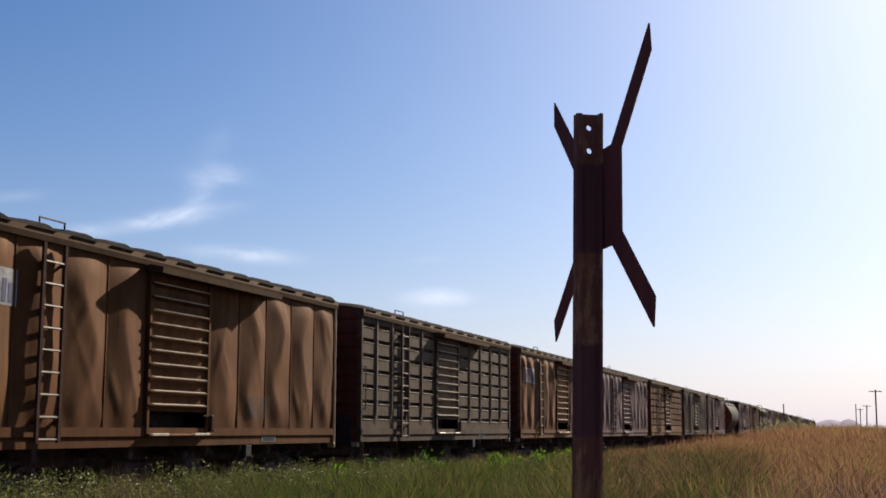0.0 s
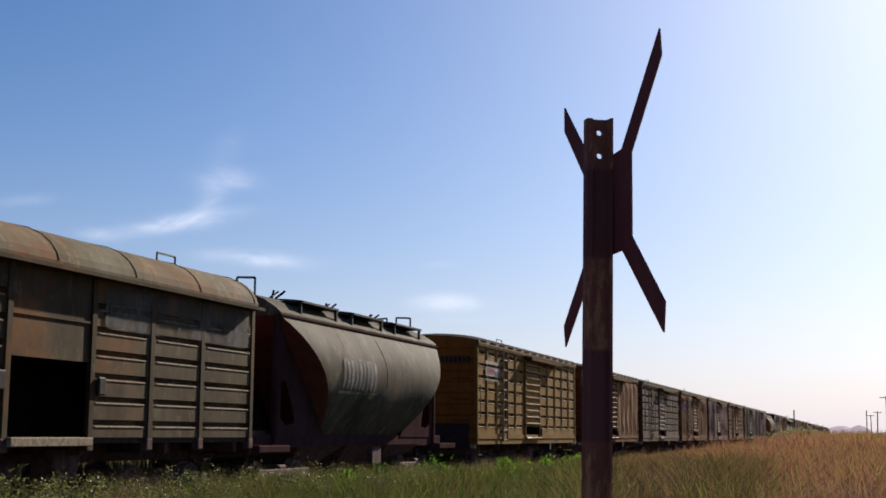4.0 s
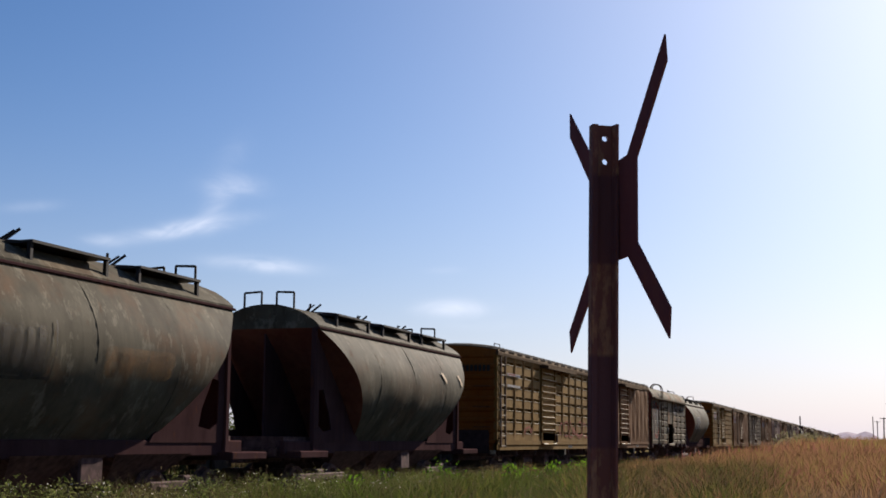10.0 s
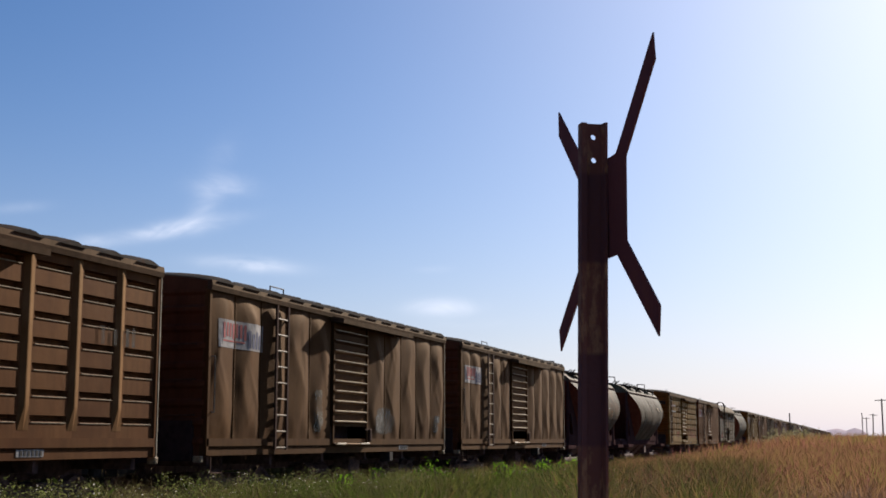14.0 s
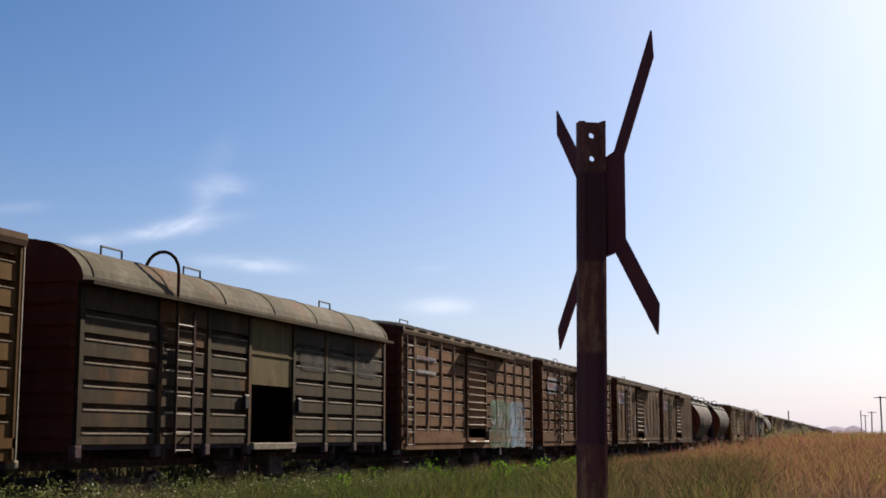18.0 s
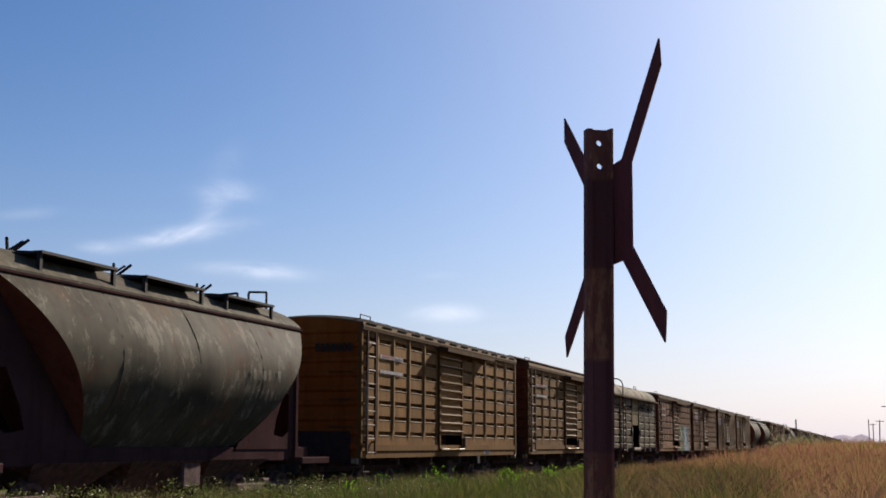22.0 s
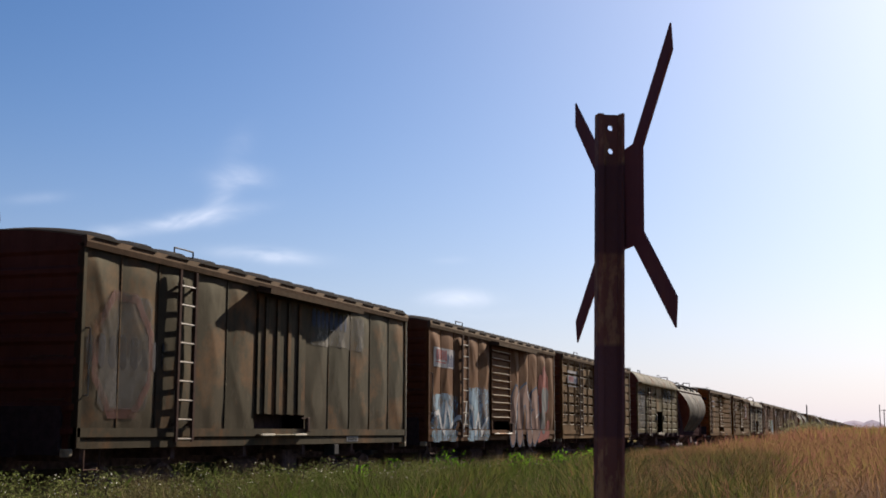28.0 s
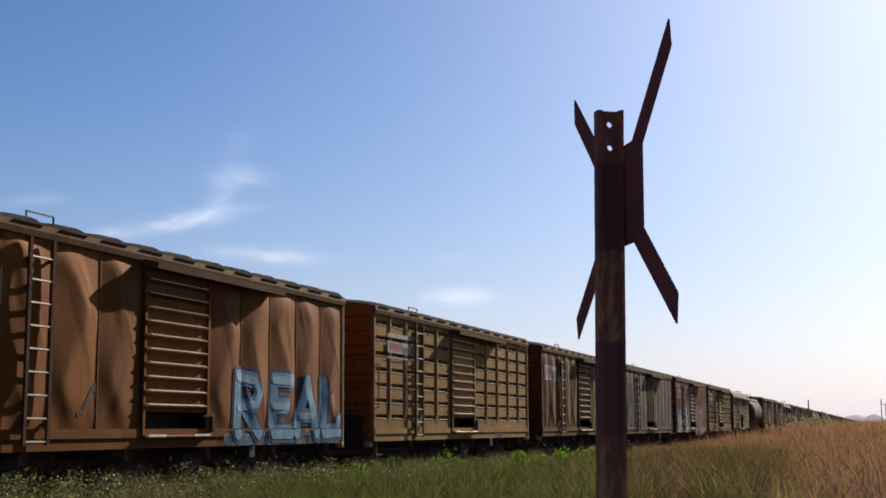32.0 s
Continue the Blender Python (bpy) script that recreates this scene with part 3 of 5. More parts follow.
def sign(parent, surf, y0, y1, z0, z1, slots=()):
    """A white painted name field whose lettering is drawn as plain bars; on grooved sides it is broken by the grooves."""
    edges = [z0] + [e for zz in slots for e in (zz - 0.054, zz + 0.032) if z0 < e < z1] + [z1]
    bands = [(a, b) for a, b in zip(edges[::2], edges[1::2]) if b - a > 0.012]
    a, b = max(bands, key=lambda q: q[1] - q[0])
    s = decal("name_board", parent, surf, y0, y1, a, b, WHITE, 0.004, "white painted name board with faded red and dark blue marks")
    for c, d in bands:
        if (c, d) != (a, b):
            decal("board_edge", s, surf, y0, y1, c, d, WHITE, 0.004)
    w, h = y1 - y0, b - a
    for k in range(7):
        y = y1 - w * (0.09 + 0.075 * k)
        decal("red_mark", s, surf, y - 0.045 * w, y, b - h * (0.60 if k % 3 else 0.66), b - 0.10 * h, BAR_RED, 0.008)
    for k in range(4):
        y = y1 - w * (0.62 + 0.09 * k)
        decal("blue_mark", s, surf, y - 0.06 * w, y, a + h * 0.08, a + h * (0.62 if k % 2 else 0.72), BAR_NAVY, 0.008)
    decal("underline", s, surf, y0 + w * 0.44, y1 - w * 0.08, b - h * 0.78, b - h * 0.72, BAR_RED, 0.008)


def roof(parent, length, paint, ribs=13, detail=True):
    def skin():
        prof = [(x, EAVE + 0.10 + 0.16 * (1 - (x / 1.5) ** 2)) for x in (-1.5, -1.1, -0.6, 0, 0.6, 1.1, 1.5)]
        return sweep(prof + [(1.5, EAVE - 0.02), (-1.5, EAVE - 0.02)], -length + 0.04, -0.04)
    part("roof", ("roof", length), skin, paint, parent)

    def rib():
        xs = [1.53 * (k / 5 - 1) for k in range(11)]
        ws = [(-0.33, 0.0), (-0.24, 0.035), (-0.11, 0.075), (0.0, 0.088), (0.11, 0.075), (0.24, 0.035), (0.33, 0.0)]
        v = [(x, y, EAVE + 0.10 + 0.16 * (1 - (x / 1.5) ** 2) + h * (1 if abs(x) < 1.5 else 0.85)) for x in xs for y, h in ws]
        m = len(ws)
        f = [[i * m + j, (i + 1) * m + j, (i + 1) * m + j + 1, i * m + j + 1] for i in range(10) for j in range(m - 1)]
        return v, f + [list(range(m)), list(range(10 * m, 11 * m))[::-1]]
    for k in range(ribs):
        part("roof_rib", ("roof_rib",), rib, PAINT["rib"], parent, at=pose(0, -length * (k + 0.5) / ribs, 0))


def wagon(name, label):
    ob = new(name)
    ob.empty_display_size = 0.3
    tagged(ob, label, "railway wagon", group="wagons of the goods train")
    return ob


def boxcar(kind, paint, label, seed=0, detail=True, end="ochre", board=True, ladder_y=10.05, door="louvre", sheet_depth=0.07, number=False, ribs=13):
    """A covered bogie wagon with a sliding door. kind: 'sheet' for buckled flat sheets, 'pressed' for grooved ones. The origin is its front end at rail level."""
    rnd = random.Random(seed)
    mat = PAINT[paint]
    w = wagon("covered_wagon", label)
    h, shapes = ZT - ZB, []
    underframe(w, 0.15, BODY - 0.15)
    x = HALF
    part("side_sill", ("side_sill",), lambda: join(sweep([(x - 0.10, SILL), (x + 0.005, SILL), (x + 0.005, 1.20), (x + 0.03, 1.23), (x + 0.03, ZB), (x - 0.10, ZB)], -BODY, 0)), mat, w)
    part("far_side", ("far_side",), lambda: box(-x - 0.03, -x + 0.03, -BODY, 0, SILL, ZT), mat, w)
    part("floor_deck", ("floor_deck",), lambda: box(-x + 0.04, x - 0.11, -BODY + 0.05, -0.05, 1.12, 1.19), INSIDE, w)
    for list_, nm in ((SEAMS, "side_sheet"), (SEAMS_REAR, "side_sheet")):
        for a, b in zip(list_, list_[1:]):
            wid = b - a
            if kind == "sheet":
                v = rnd.randrange(14)
                p = part(nm, ("buckled", round(wid, 3), v, sheet_depth), lambda: grid(buckled(wid, h, v, sheet_depth), 26, 30), mat, w, at=pose(x, -a, ZB))
                smooth(p)
                shapes.append((a, b, buckled(wid, h, v, sheet_depth)))
            else:
                p = part(nm, ("pressed", round(wid, 3)), lambda: pressed(wid, h, 7, 0.27, 0.348, 0.095, 0.14), mat, w, at=pose(x + 0.004, -a, ZB))
                if detail:
                    for k in range(7):
                        # Raised pale strip: sun on the groove's lower lip put into colour.
                        part("groove_lip", ("slot_lip", round(wid, 3)), lambda: box(-0.01, 0.010, -wid + 0.17, -0.17, -0.008, 0.008, 0.003), LIP, w, at=pose(x + 0.004, -a, ZB + 0.27 + 0.348 * k - 0.066))

    def surf(y, z):
        for a, b, fn in shapes:
            if a <= y < b and ZB <= z <= ZT:
                return x + fn((y - a) / (b - a), (z - ZB) / h)[0]
        return x + (0.036 if z < ZB else 0.018)
    SURF[w.name] = surf
    post_w = 0.022 if kind == "sheet" else 0.048
    for a in SEAMS[1:-1] + SEAMS_REAR[1:-1]:
        if kind == "sheet":
            part("side_post", ("side_post", kind), lambda: box(-0.03, 0.014, -post_w, post_w, 0, h, 0.008), mat, w, at=pose(x, -a, ZB))
            if detail:
                tagged(part("rivet_row", ("rivet_row",), rivets, mat, w, at=pose(x + 0.014, -a, ZB)), "row of small domed rivet heads", kind="stuff")
        else:
            part("side_post", ("side_post", kind), lambda: ridge(h), RIDGE.get(paint, mat), w, at=pose(x, -a, ZB))
    for a in (0.0, BODY):
        part("corner_post", ("corner_post",), lambda: box(-0.08, 0.03, -0.05, 0.05, SILL - ZB, h + 0.02, 0.012), mat, w, at=pose(x, -a + (0.05 if a else -0.05), ZB))
    # Pale strip stands in for the highlight on the front corner.
    part("corner_angle", ("corner_angle",), lambda: box(0.0, 0.036, -0.018, 0.004, SILL - ZB, h, 0.003), WORN_LIT, w, at=pose(x, 0, ZB))
    e = END_PAINT[end]
    part("front_end", ("front_end",), lambda: end_wall(HALF + 0.02, SILL, EAVE + 0.08, 0.16, -0.02, 1), e, w)
    part("rear_end", ("rear_end",), lambda: end_wall(HALF + 0.02, SILL, EAVE + 0.08, 0.16, -BODY + 0.02, -1), e, w)
    # Dark block, proud of the end wall: the recess's shade as colour.
    part("end_recess", ("end_recess",), lambda: join(box(-1.3, 1.22, -BODY - 0.05, -BODY + 0.10, 0.98, 1.66, 0.02), box(-0.55, 0.55, -BODY - 0.13, -BODY - 0.04, 0.95, 1.18, 0.02)), RECESS_SHADE, w)
    for zz in (1.75, 2.35, 2.95):
        part("end_grab", ("end_grab",), lambda: bent([(0.75, 0.0, 0), (0.75, -0.09, 0), (1.25, -0.09, 0), (1.25, 0.0, 0)], 0.013, 5), LADDER, w, at=pose(0, -BODY - 0.02, zz))
    part("step_iron", ("step_iron",), lambda: bent([(x - 0.02, 0.2, SILL), (x - 0.02, 0.2, SILL - 0.3), (x - 0.02, -0.2, SILL - 0.3), (x - 0.02, -0.2, SILL)], 0.018, 5), LADDER, w, at=pose(0, -BODY + 0.45, 0))
    for yy, s in ((0.02, 1), (-BODY - 0.02, -1)):
        part("corner_casting", ("corner_casting", s), lambda: box(x - 0.16, x + 0.0, min(0, 0.10 * s), max(0, 0.10 * s), SILL - 0.11, SILL + 0.0, 0.02), LIP, w, at=pose(0, yy, 0))
    if number:
        part("number_mark", ("number_mark",), lambda: join(*[box(0.38 + 0.13 * k, 0.38 + 0.13 * k + 0.092, -BODY - 0.045, -BODY - 0.035, 3.40, 3.58) for k in range(7)]), BAR_BLACK, w)
    part("eave_band", ("eave_band",), lambda: sweep([(x - 0.02, EAVE - 0.06), (x + 0.06, EAVE - 0.06), (x + 0.075, EAVE + 0.02), (x + 0.06, EAVE + 0.11), (x - 0.02, EAVE + 0.11)], -BODY, 0), EAVE_PAINT, w)
    roof(w, BODY, EAVE_PAINT, ribs, detail)
    if not ribs:
        part("roof_walk", ("roof_walk",), lambda: box(-0.9, 0.9, -BODY - 0.1, 0.1, EAVE + 0.32, EAVE + 0.36), LADDER, w)
        for k in range(9):
            part("walk_bracket", ("walk_bracket",), lambda: join(box(0.78, 0.82, -0.03, 0.03, EAVE + 0.14, EAVE + 0.33), box(-0.82, -0.78, -0.03, 0.03, EAVE + 0.14, EAVE + 0.33)), LADDER, w, at=pose(0, -0.3 - 1.56 * k, 0))
    # the sliding door, its hood and the gap beneath it
    d0, d1 = 5.66, 7.68
    part("door_track", ("door_track",), lambda: sweep([(x, EAVE - 0.14), (x + 0.30, EAVE - 0.18), (x + 0.31, EAVE - 0.09), (x, EAVE - 0.02)], -d1 - 0.08, -3.36), EAVE_PAINT, w)
    gap = 1.62 if door != "open" else 2.3
    if door == "ribbed":
        def leaf():
            return box(x - 0.02, x + 0.03, -d1, -d0, gap, EAVE - 0.15)
        dr = part("sliding_door", ("ribbed_door",), leaf, mat, w, "closed steel sliding door with upright ribs")
        for k in range(4):
            part("door_rib", ("upright_rib",), lambda: box(x + 0.028, x + 0.058, -0.07, 0.07, gap, EAVE - 0.2, 0.01), mat, dr, at=pose(0, -d0 - 0.3 - 0.47 * k, 0))
    else:
        dr = part("sliding_door", ("louvre_door",), lambda: join(box(x - 0.02, x + 0.02, -d1, -d0, gap, EAVE - 0.15), box(x + 0.02, x + 0.055, -d1, -d1 + 0.08, 1.26, EAVE - 0.15, 0.01), box(x + 0.02, x + 0.055, -d0 - 0.08, -d0, 1.26, EAVE - 0.15, 0.01)), mat, w, "closed steel sliding door with cross ribs")
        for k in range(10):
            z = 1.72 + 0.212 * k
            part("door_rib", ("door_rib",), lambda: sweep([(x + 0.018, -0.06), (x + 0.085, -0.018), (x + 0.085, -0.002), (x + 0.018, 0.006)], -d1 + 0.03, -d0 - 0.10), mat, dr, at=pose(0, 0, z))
            # Pale strip: sun caught on the rib's top, put into the colour.
            part("rib_edge", ("rib_edge",), lambda: sweep([(x + 0.03, 0.005), (x + 0.088, -0.004), (x + 0.09, 0.008), (x + 0.03, 0.022)], -d1 + 0.15 + 0.02 * (k % 2), -d0 - 0.15), WORN_LIT, dr, at=pose(0, 0, z))
    part("door_sill", ("door_sill",), lambda: box(x - 0.02, x + 0.12, -d1, -d0, 1.225, 1.262, 0.008), mat, w)
    for yy in (-d1 + 0.08, -d0 - 0.58):
        part("sill_strip", ("sill_strip",), lambda: box(x + 0.05, x + 0.125, 0, 0.5, 1.235, 1.272, 0.004), WORN_LIT, w, at=pose(0, yy, 0))
    part("door_latch", ("door_latch",), lambda: join(box(x + 0.02, x + 0.10, -d0 + 0.02, -d0 + 0.13, 1.30, 1.58, 0.02), box(x + 0.03, x + 0.07, -d0 - 0.20, -d0 + 0.04, 1.55, 1.58)), LADDER, w)
    # Added dark plate behind the gap; its colour stands in for shade.
    part("door_recess", ("door_recess",), lambda: box(x - 0.5, x - 0.44, -d1, -d0, 1.2, 1.9), INSIDE, w)
    ladder(w, -ladder_y, 1.15, 3.86, detail=detail)
    part("roof_handle", ("roof_handle",), lambda: bent([(1.25, -0.6, EAVE + 0.1), (1.25, -0.6, EAVE + 0.32), (1.25, 0, EAVE + 0.32), (1.25, 0, EAVE + 0.1)], 0.014, 5), STEEL, w, at=pose(0, -ladder_y + 0.35, 0))
    if detail:
        part("grab_iron", ("grab_iron",), lambda: bent([(x, 0, 0), (x + 0.08, 0, 0), (x + 0.08, 0, -0.95), (x, 0, -0.95)], 0.014, 5), RUNG, w, at=pose(0, -12.95, 2.75))
        part("jacking_pad", ("jacking_pad",), lambda: box(x - 0.25, x + 0.0, -0.12, 0.12, 0.84, SILL, 0.02), STEEL, w, at=pose(0, -4.0, 0))
        bars("stencil_panel", ("stencil_panel",), [(2.9, 3.5, 1.11, 1.21)], WHITE, w, x + 0.008)
        for k in range(6):
            part("stencil_mark", ("stencil_mark",), lambda: box(0, 0.004, -0.05, 0, 1.125, 1.195), BAR_BLACK, w, at=pose(x + 0.012, -2.95 - 0.085 * k, 0))
    if board:
        edge = ladder_y > 12
        place = (10.45, 12.0, 2.98, 3.50) if edge else (11.0, 12.77, 2.93, 3.42) if kind == "sheet" else (10.75, 12.3, 2.93, 3.50)
        sign(w, surf if kind == "sheet" else lambda y, z: x + 0.036, *place, () if kind == "sheet" else [ZB + 0.27 + 0.348 * k for k in range(7)])
    return w


def van(paint, label, seed=0, detail=True, hook=2):
    """A covered wagon with a rounded roof and an open doorway."""
    mat = PAINT[paint]
    w = wagon("round_roofed_wagon", label)
    L_, x, zb, ze = 12.45, HALF, 1.27, 3.62
    underframe(w, 0.1, L_ - 0.1, 1.2)
    d0, d1, top = 5.15, 7.0, 2.33
    edges = [0.0, 1.9, 3.5, d0], [d1, 8.6, 10.2, L_]
    for es in edges:
        for a, b in zip(es, es[1:]):
            part("side_sheet", ("van_sheet", round(b - a, 3)), lambda: pressed(b - a, ze - zb, 6, 0.22, 0.335, 0.07, 0.10), mat, w, at=pose(x, -a, zb))
            if detail:
                for k in range(6):
                    # Pale strip below each groove, in place of a sunlit lip.
                    part("groove_lip", ("groove_lip", round(b - a, 3)), lambda: box(-0.01, 0.012, -(b - a) + 0.17, -0.17, -0.012, 0.012, 0.004), LIP, w, at=pose(x, -a, zb + 0.22 + 0.335 * k - 0.068))
    for a in (0.06, 1.9, 3.5, d0 - 0.04, d1 + 0.04, 8.6, 10.2, L_ - 0.06):
        part("side_post", ("van_post",), lambda: box(-0.05, 0.022, -0.06, 0.06, -0.06, ze - zb, 0.008), mat, w, at=pose(x, -a, zb))
        part("foot_bracket", ("foot_bracket",), lambda: box(-0.10, 0.03, -0.09, 0.09, -0.20, -0.01, 0.02), DARK, w, at=pose(x, -a, zb))
    part("door_panel", ("van_door",), lambda: join(box(x - 0.05, x - 0.01, -d1, -d0, top, ze), box(x - 0.01, x + 0.012, -d1, -d0, top + 0.55, top + 0.58)), PAINT["van_yellow"] if paint == "van_dark" else mat, w, "upper door leaf above the open doorway")
    part("threshold", ("threshold",), lambda: box(x - 0.1, x + 0.10, -d1, -d0, zb - 0.12, zb, 0.01), LIP, w)
    part("far_side", ("van_far",), lambda: box(-x - 0.03, -x + 0.03, -L_, 0, zb, ze), mat, w)
    part("floor_deck", ("van_floor",), lambda: box(-x + 0.04, x - 0.05, -L_ + 0.05, -0.05, zb - 0.08, zb - 0.01), INSIDE, w)
    # Added dark partition; stands in for the shade inside the doorway.
    part("inner_wall", ("van_inner",), lambda: box(-0.35, -0.30, -L_ + 0.4, -0.4, zb, ze), INSIDE, w)
    prof = [(1.50, ze - 0.03), (1.50, ze + 0.05), (1.46, ze + 0.16), (1.36, ze + 0.30), (1.20, ze + 0.43), (0.98, ze + 0.53), (0.68, ze + 0.60), (0.35, ze + 0.64), (0, ze + 0.65)]
    prof = prof + [(-a, b) for a, b in prof[-2::-1]]
    part("roof", ("van_roof",), lambda: sweep(prof, -L_ - 0.03, 0.03), PAINT["roof_grey"], w, "dusty grey rounded roof")
    for a in (0.1, 2.1, 4.1, 6.1, 8.1, 10.1, 12.2):
        part("roof_seam", ("van_seam",), lambda: join(*[rod((p[0] * 1.004, 0, p[1] + 0.008), (q[0] * 1.004, 0, q[1] + 0.003), 0.008, 4) for p, q in zip(prof[1:], prof[2:-1])]), PAINT["roof_grey"], w, at=pose(0, -a, 0))
    part("gutter", ("van_gutter",), lambda: sweep([(x - 0.02, ze - 0.06), (x + 0.22, ze - 0.085), (x + 0.225, ze - 0.03), (x - 0.02, ze - 0.01)], -L_, 0), mat, w)
    e = END_PAINT["brown"]
    for y, s, nm in ((-0.02, 1, "front_end"), (-L_ + 0.02, -1, "rear_end")):
        part(nm, ("van_end", s), lambda: join(end_wall(HALF, zb - 0.1, ze, 0, y, s), ([(px, y + 0.06 * s, pz) for px, pz in prof], [list(range(len(prof)))[::-s]])), e, w)
    ladder(w, -9.3, 1.12, 3.42, 0.55, 8, detail=detail, x=x + 0.10, hook=hook)
    for a in (2.0, 8.0, 10.6):
        part("roof_handle", ("van_handle",), lambda: bent([(0.75, -0.3, 4.18), (0.75, -0.3, 4.34), (0.75, 0.3, 4.34), (0.75, 0.3, 4.18)], 0.018, 5), STEEL, w, at=pose(0, -a, 0))
    for y, z in ((-d1 - 0.2, 2.0), (-d0 + 0.25, 2.0)):
        part("door_catch", ("door_catch",), lambda: join(box(0, 0.06, -0.09, 0.09, -0.13, 0.13, 0.02)), STEEL, w, at=pose(x, y, z))
    SURF[w.name] = lambda y, z: x + 0.006
    return w


def oval(parent, x, y, z, ry, rz, ring_mat=None, field_mat=None):
    """An oval painted badge with its lettering as plain bars."""
    def ring():
        n, v, f = 36, [], []
        for k in range(n):
            a = 2 * math.pi * k / n
            for r in (1.0, 0.82):
                v.append((x, -y + r * ry * math.cos(a), z + r * rz * math.sin(a)))
        for k in range(n):
            f.append([2 * k, 2 * ((k + 1) % n), 2 * ((k + 1) % n) + 1, 2 * k + 1])
        return v, f
    b = part("badge", ("badge", x, y, z, ry, rz), ring, ring_mat or BAR_RED, parent, "faded red oval badge ring")
    part("badge_field", ("badge_field", x, y, z, ry, rz), lambda: ([(x + 0.002, -y + 0.8 * ry * math.cos(a * math.pi / 16), z + 0.8 * rz * math.sin(a * math.pi / 16)) for a in range(32)], [list(range(32))]), field_mat or WHITE, b)
    rects = [(y - ry * 0.62 + k * ry * 0.33, y - ry * 0.62 + k * ry * 0.33 + ry * 0.2, z + zz, z + zz + rz * 0.28) for zz in (0.05 * rz, -0.36 * rz) for k in range(4)]
    for b0, b1, c0, c1 in rects:
        part("badge_mark", ("badge_mark", ry, rz), lambda: box(0.004, 0.008, b0 - b1, 0, 0, c1 - c0), BAR_BLACK, b, at=pose(x, -b0, c0))


def hopper(paint, label, seed=0, detail=True):
    """A bulging covered hopper wagon. The origin is the front end of its frame at rail level."""
    mat = PAINT[paint]
    w = wagon("hopper_wagon", label)
    y0, y1, zl, zs = 1.0, 10.62, 3.625, 1.30      # tank front and rear at the ledge, ledge height, foot of the sides
    ym = -(y0 + y1) / 2
    half_len = (y1 - y0) / 2
    underframe(w, 0.0, 12.2, 1.2, 0.95)

    def bulge(t):
        if t > 0.56:
            return 1.20 + 0.46 * math.cos((t - 0.56) / 0.44 * math.pi / 2) ** 0.9
        return 1.0 + 0.66 * math.sin((t + 0.001) / 0.561 * math.pi / 2) ** 0.95

    def reach(t):
        return half_len - 2.4 * max(0, 0.985 - t) ** 0.85

    def side(s):
        def fn(u, t):
            ripple = 0.006 * math.sin(u * 23 + 2 * t) + 0.008 * math.sin(u * 9 + 6 * t + seed) + 0.012 * noise.noise(Vector((u * 9, t * 3, seed)))
            return (s * (bulge(t) + ripple * min(1, 6 * t, 6 * (1 - t))), ym + (2 * u - 1) * reach(t), zs + (zl - zs) * t)
        return grid(fn, 36, 18)
    smooth(part("tank_side", ("tank_side", 1, seed % 3), lambda: side(1), mat, w))
    smooth(part("tank_side", ("tank_side", -1, seed % 3), lambda: side(-1), mat, w))

    def slope(s):
        return grid(lambda u, t: ((2 * u - 1) * bulge(t), ym + s * reach(t), zs + (zl - zs) * t), 8, 18)
    for s in (1, -1):
        part("end_sheet", ("end_sheet", s), lambda: slope(s), HOPPER_END, w)
    prof = [(1.22, 0), (1.22, 0.06), (1.10, 0.17), (0.86, 0.32), (0.56, 0.44), (0.3, 0.50), (0, 0.52)]
    prof = [(a, zl + b) for a, b in prof]
    prof = prof + [(-a, b) for a, b in prof[-2::-1]]
    part("roof", ("tank_roof",), lambda: sweep(prof, ym - half_len, ym + half_len), mat, w)
    part("ledge", ("tank_ledge",), lambda: join(box(1.14, 1.26, ym - half_len - 0.04, ym + half_len + 0.04, zl - 0.025, zl + 0.02, 0.008), box(-1.26, -1.14, ym - half_len - 0.04, ym + half_len + 0.04, zl - 0.025, zl + 0.02, 0.008)), HOPPER_SILL, w)
    for s, nm in ((1, 1), (-1, -1)):
        # gusset plate with a hand hole at each corner, a post and the end platform
        for sx in (1, -1):
            def gusset():
                ye = ym + s * half_len
                yi = ym + s * (half_len - 2.5)
                out = [(ye, zl), (ye, zs - 0.02), (yi, zs - 0.02), (ye - s * 1.95, 1.85), (ye - s * 1.1, 2.6), (ye - s * 0.5, 3.15)]
                hole = [(ye - s * 0.28, 2.35), (ye - s * 0.28, 1.62), (ye - s * 0.55, 1.5), (ye - s * 0.95, 1.55), (ye - s * 0.85, 1.85), (ye - s * 0.5, 2.38)]
                v, f = [], []
                for xx in (sx * 1.10, sx * 1.13):
                    v += [(xx, y, z) for y, z in out] + [(xx, y, z) for y, z in hole]
                n = 6
                for lay in (0, 12):
                    for k in range(n):
                        q = [lay + k, lay + (k + 1) % n, lay + 6 + (k + 1) % n, lay + 6 + k]
                        f.append(q)
                for base in (0, 6):
                    for k in range(n):
                        f.append([base + k, base + (k + 1) % n, 12 + base + (k + 1) % n, 12 + base + k])
                return v, f
            part("corner_gusset", ("corner_gusset", s, sx), gusset, HOPPER_SILL, w)
            part("corner_post", ("hopper_post", s, sx), lambda: box(sx * 1.13 - 0.05, sx * 1.13 + 0.05, ym + s * half_len - 0.06, ym + s * half_len + 0.06, 1.1, zl, 0.01), HOPPER_SILL, w)
        ye = ym + s * half_len

        def shear():
            out = [(ye, zl - 0.1), (ye, 1.0), (ye - s * 2.9, 1.0), (ye - s * 2.4, zs + 0.1), (ye - s * 1.7, 2.1), (ye - s * 0.6, 3.1)]
